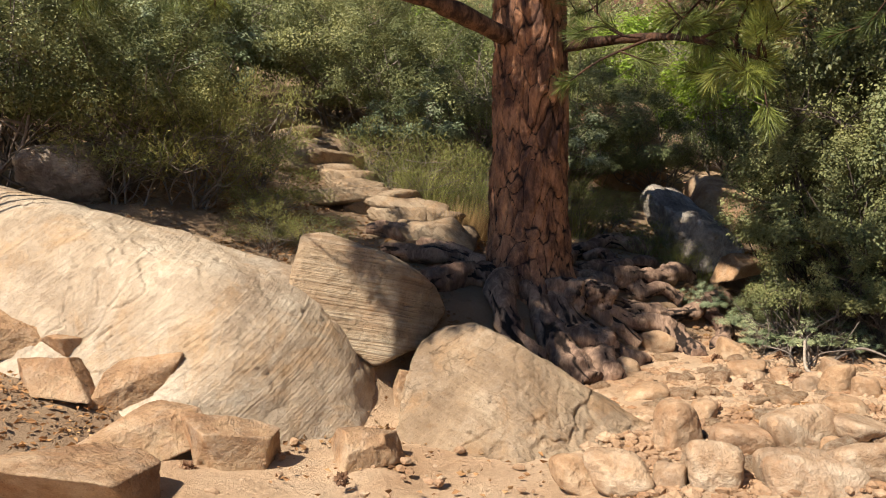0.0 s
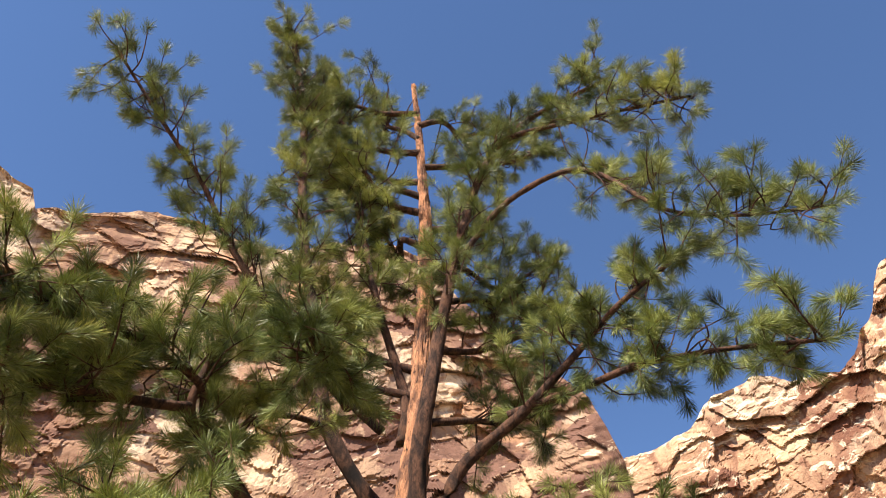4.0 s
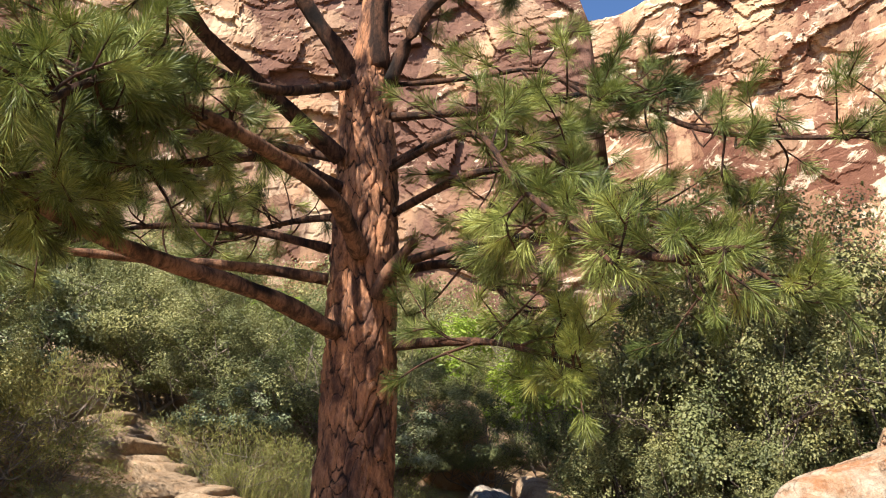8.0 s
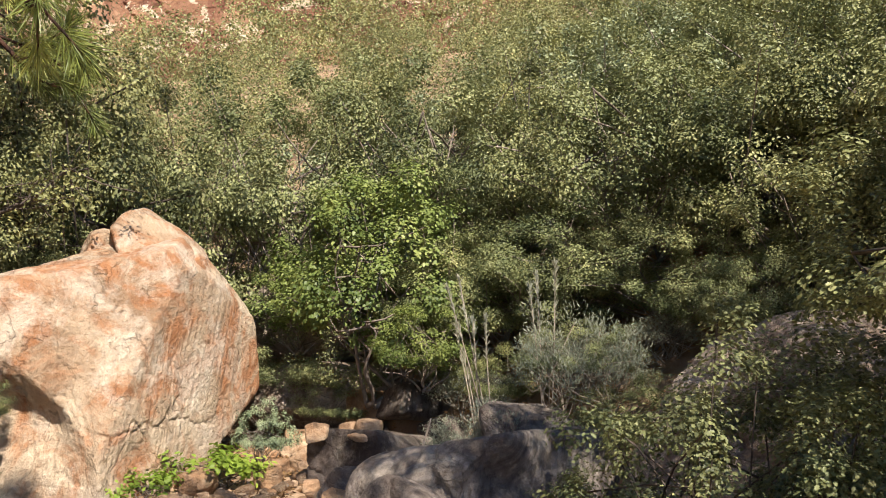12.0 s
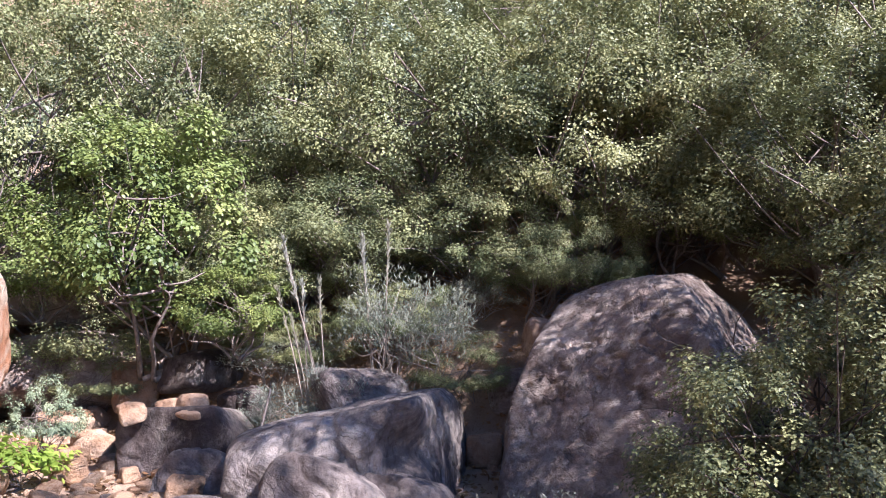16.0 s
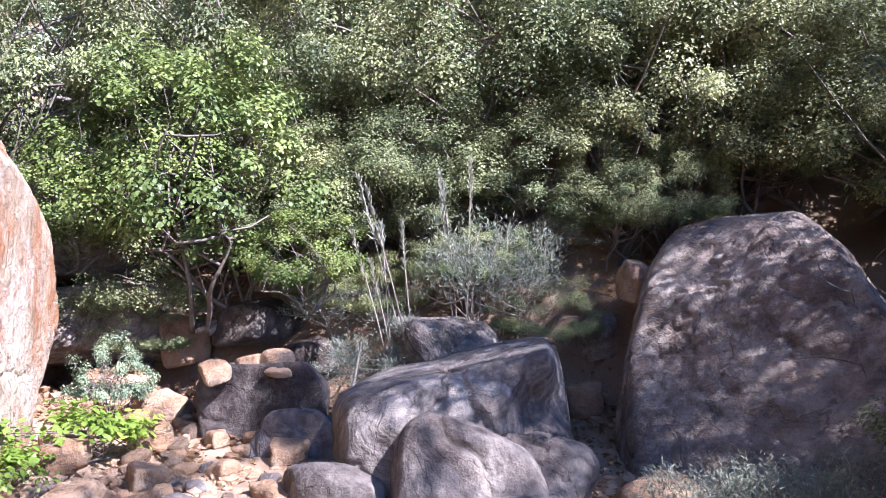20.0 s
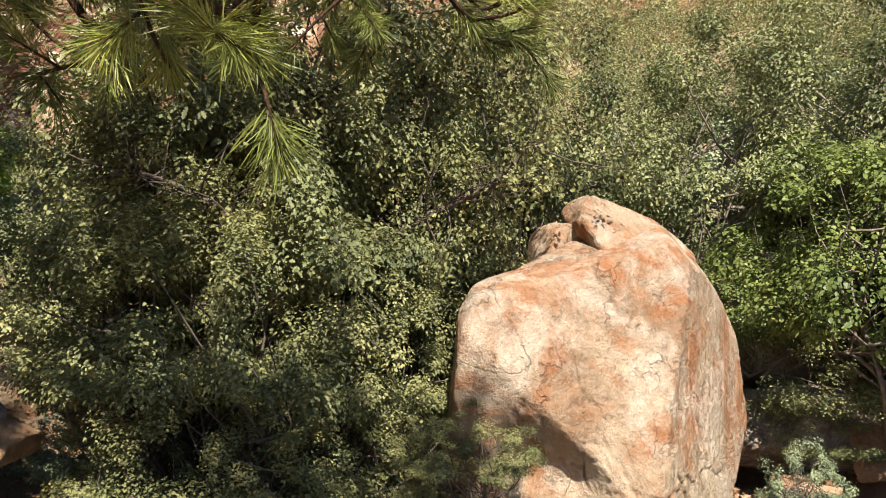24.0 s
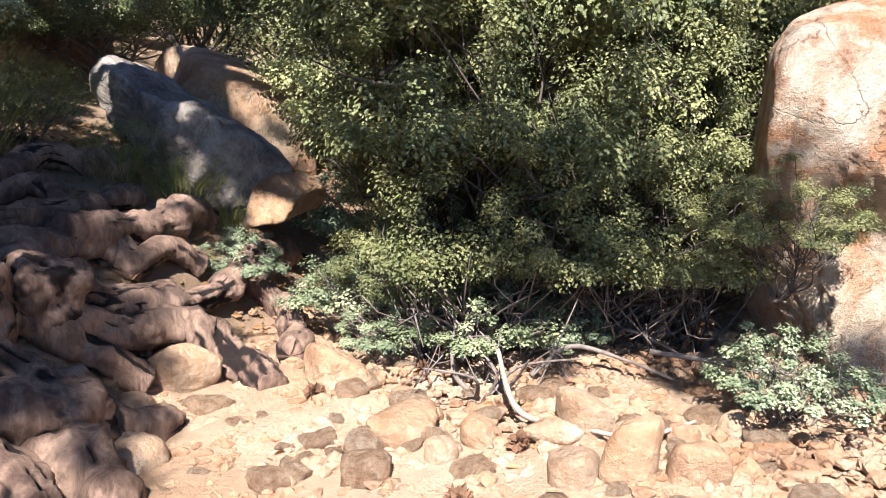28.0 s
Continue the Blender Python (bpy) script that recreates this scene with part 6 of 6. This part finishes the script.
plant(SAGES[0], -1.45, 5.38, 0.14, 40, label="tiny grey-green sprig at the whaleback's foot")
plant(GREYS[1], 5.53, 4.88, 0.26, 200, tall=1.5, label="thin leafy sprig beside the great boulder")


def plume(x, y, seed, H, lean):
    """A few thin stems that end in pale feathery seed heads."""
    rng = np.random.default_rng(seed)
    ob = thing("seed_plume", (x, y, gz(x, y)), "pale feathery seed stalks standing above the sage", "grass", "seed plumes")
    for k in range(3):
        way = np.array((rng.normal(0, 0.08), lean + rng.normal(0, 0.10), 1.0))
        L = H * rng.uniform(0.75, 1.05)
        P = [np.zeros(3), way * L * 0.5 + rng.normal(0, 0.015, 3), way * L]
        v, f, _, C = tube(P, [0.006, 0.003], 5, 0, 0, sub=8)
        st = part("stem", mesh("stem", v, f, DRY), ob)
        u = rng.uniform(0.68, 1.0, 110)
        at = np.stack([np.interp(u, np.linspace(0, 1, len(C)), C[:, i]) for i in range(3)], 1)
        bv, bf = blades(rng, at, way + rng.normal(0, 0.28, (110, 3)), rng.uniform(0.03, 0.075, 110), 0.006, 0.1)
        tagged(part("seed_head", mesh("seed_head", bv, bf, PLUME, smooth=False), st), kind="stuff")


for k, (x, y, H, lean) in enumerate([(5.75, 3.04, 1.5, 0.1), (5.78, 3.2, 1.2, 0.14), (5.95, 2.75, 1.5, 0.05)]):
    plume(x, y, 650 + k, H, lean)


# ---- litter on the ground ----
def litter(count):
    rng = np.random.default_rng(55)
    at = []
    while len(at) < count:
        x, y = rng.uniform(-3.5, 8.5), rng.uniform(0.5, 11)
        s = (y - 6.0 - 0.8 * x) / 1.28
        r = x - (4.6 + 0.45 * y)
        odds = 1.0 if max(s, r + 2.0) > 0 else 0.08
        if rng.random() < odds:
            at.append((x, y, gz(x, y) + rng.uniform(0.0, 0.02)))
    p = np.array(at)
    flat = np.stack([rng.normal(0, 1, count), rng.normal(0, 1, count), rng.normal(0, 0.12, count)], 1)
    v, f = leaves(rng, p, unit(flat) * 6, 0.05, 0.5, 0.3)
    tagged(new("leaf_litter", mesh("leaf_litter", v, f, LITTER, smooth=False)), "brown fallen leaves scattered over the soil", "leaf litter", kind="stuff")


litter(30000)


# ---- dead twigs ----
def twig_bush(name, label, x, y, seed, R, H, count, mat, r=0.006):
    """A tangle of bare, forking twigs."""
    rng = np.random.default_rng(seed)
    ob = thing(name, (x, y, gz(x, y) - 0.02), label, "dead bush", "dead twigs")
    fine = []
    for k in range(count):
        a = rng.uniform(0, 6.28)
        foot = np.array((math.cos(a), math.sin(a), 0)) * R * rng.uniform(0, 0.5)
        way = unit(np.array((math.cos(a), math.sin(a), 0)) * rng.uniform(0.2, 1.2) + np.array((0, 0, 1.0)) + rng.normal(0, 0.3, 3))
        L = H * rng.uniform(0.5, 1.1)
        P = [foot, foot + way * L * 0.5 + rng.normal(0, 0.06, 3), foot + way * L + rng.normal(0, 0.1, 3)]
        v, f, _, C = tube(P, [r * 1.4, r * 0.5], 4, 0, 0, sub=4)
        if k < 5:
            part("branch", mesh("branch", *tube(P, [r * 2.2, r * 1.5, r * 0.7], 6, 0.2, k, sub=5)[:2], mat), ob)
        else:
            fine.append((v, f))
        for _ in range(3):
            st = C[int(rng.integers(3, len(C) - 1))]
            w2 = unit(way + rng.normal(0, 0.8, 3))
            v, f, _, _ = tube([st, st + w2 * L * 0.18 + rng.normal(0, 0.03, 3), st + w2 * L * 0.35], [r * 0.8, r * 0.4], 3, 0, 0, sub=2)
            fine.append((v, f))
    v, f = merged(fine)
    tagged(part("branchwork", mesh("branchwork", v, f, mat), ob), kind="stuff")


for k, (x, y, R, H, n, mat, what) in enumerate([
        (3.45, 7.25, 0.5, 0.55, 60, TWIG, "tangle of grey dead twigs under the oak"), (3.85, 7.0, 0.5, 0.6, 60, TWIG, "tangle of grey dead twigs under the oak"),
        (3.2, 7.5, 0.45, 0.45, 50, TWIG, "tangle of grey dead twigs under the oak"), (4.1, 6.9, 0.4, 0.8, 34, TWIG, "bare grey twigs beside the great boulder"),
        (2.98, 6.9, 0.12, 0.36, 8, TWIG, "small grey dead bush in the wash"), (4.3, 0.55, 0.5, 1.0, 40, TWIG, "bare twigs over the brown boulder")]):
    twig_bush("dead_bush", what, x, y, 800 + k, R, H, n, mat)


def stick(label, mat, r, *pts):
    P = [(x, y, gz(x, y) + dz) for x, y, dz in pts]
    base = np.array(P[0])
    v, f, _, _ = tube(np.array(P) - base, [r, r * 0.8, r * 0.5], 8, 0.25, int(r * 1000), sub=7)
    ob = new("fallen_branch", mesh("fallen_branch", v, f, mat))
    ob.matrix_basis = pose(*base)
    tagged(ob, label, "branch", "fallen branches")


stick("bleached curved branch lying on the wash", DRY, 0.013, (2.95, 6.75, 0.25), (2.88, 6.55, 0.06), (2.9, 6.25, 0.07), (3.0, 6.05, 0.06), (3.2, 5.95, 0.08))
stick("weathered fallen branch against the great boulder", TWIG, 0.015, (3.52, 6.4, 0.16), (3.66, 6.1, 0.13), (3.72, 5.95, 0.1), (3.85, 5.75, 0.02))
stick("thin grey stick under the oak", TWIG, 0.012, (3.2, 6.8, 0.05), (3.4, 6.75, 0.14), (3.5, 6.5, 0.1), (3.55, 6.3, 0.05))
stick("pale stick behind the grey slab", DRY, 0.012, (5.3, 3.55, 0.05), (5.35, 3.5, 0.25), (5.4, 3.45, 0.5))


# ---- pine cones ----
def cone(x, y, k):
    rng = np.random.default_rng(k)
    n = 60
    i = np.arange(n)
    a, h = i * 2.4, i / n
    rad = 0.026 * np.sin(np.pi * (0.15 + 0.8 * h)) + 0.004
    p = np.stack([np.cos(a) * rad * 0.4, np.sin(a) * rad * 0.4, h * 0.07], 1)
    out = np.stack([np.cos(a), np.sin(a), 0.4 - 0.0 * a], 1)
    v, f = leaves(rng, p, out * 5, 0.032, 0.7, 0.2)
    ob = new("pine_cone", mesh("pine_cone", v, f, CONE, smooth=False))
    ob.matrix_basis = pose(x, y, gz(x, y) + 0.03, 80, rng.uniform(0, 360), rng.uniform(0, 360))
    tagged(ob, "open brown pine cone lying on the sand", "pine cone", "fallen pine cones")


for k, (x, y) in enumerate([(-1.45, 4.75), (-0.55, 4.62), (1.2, 6.35), (2.5, 7.45), (2.3, 6.2), (2.75, 6.4), (1.95, 6.15), (3.3, 6.9), (3.0, 7.3), (1.9, 5.7)]):
    cone(x, y, 900 + k)
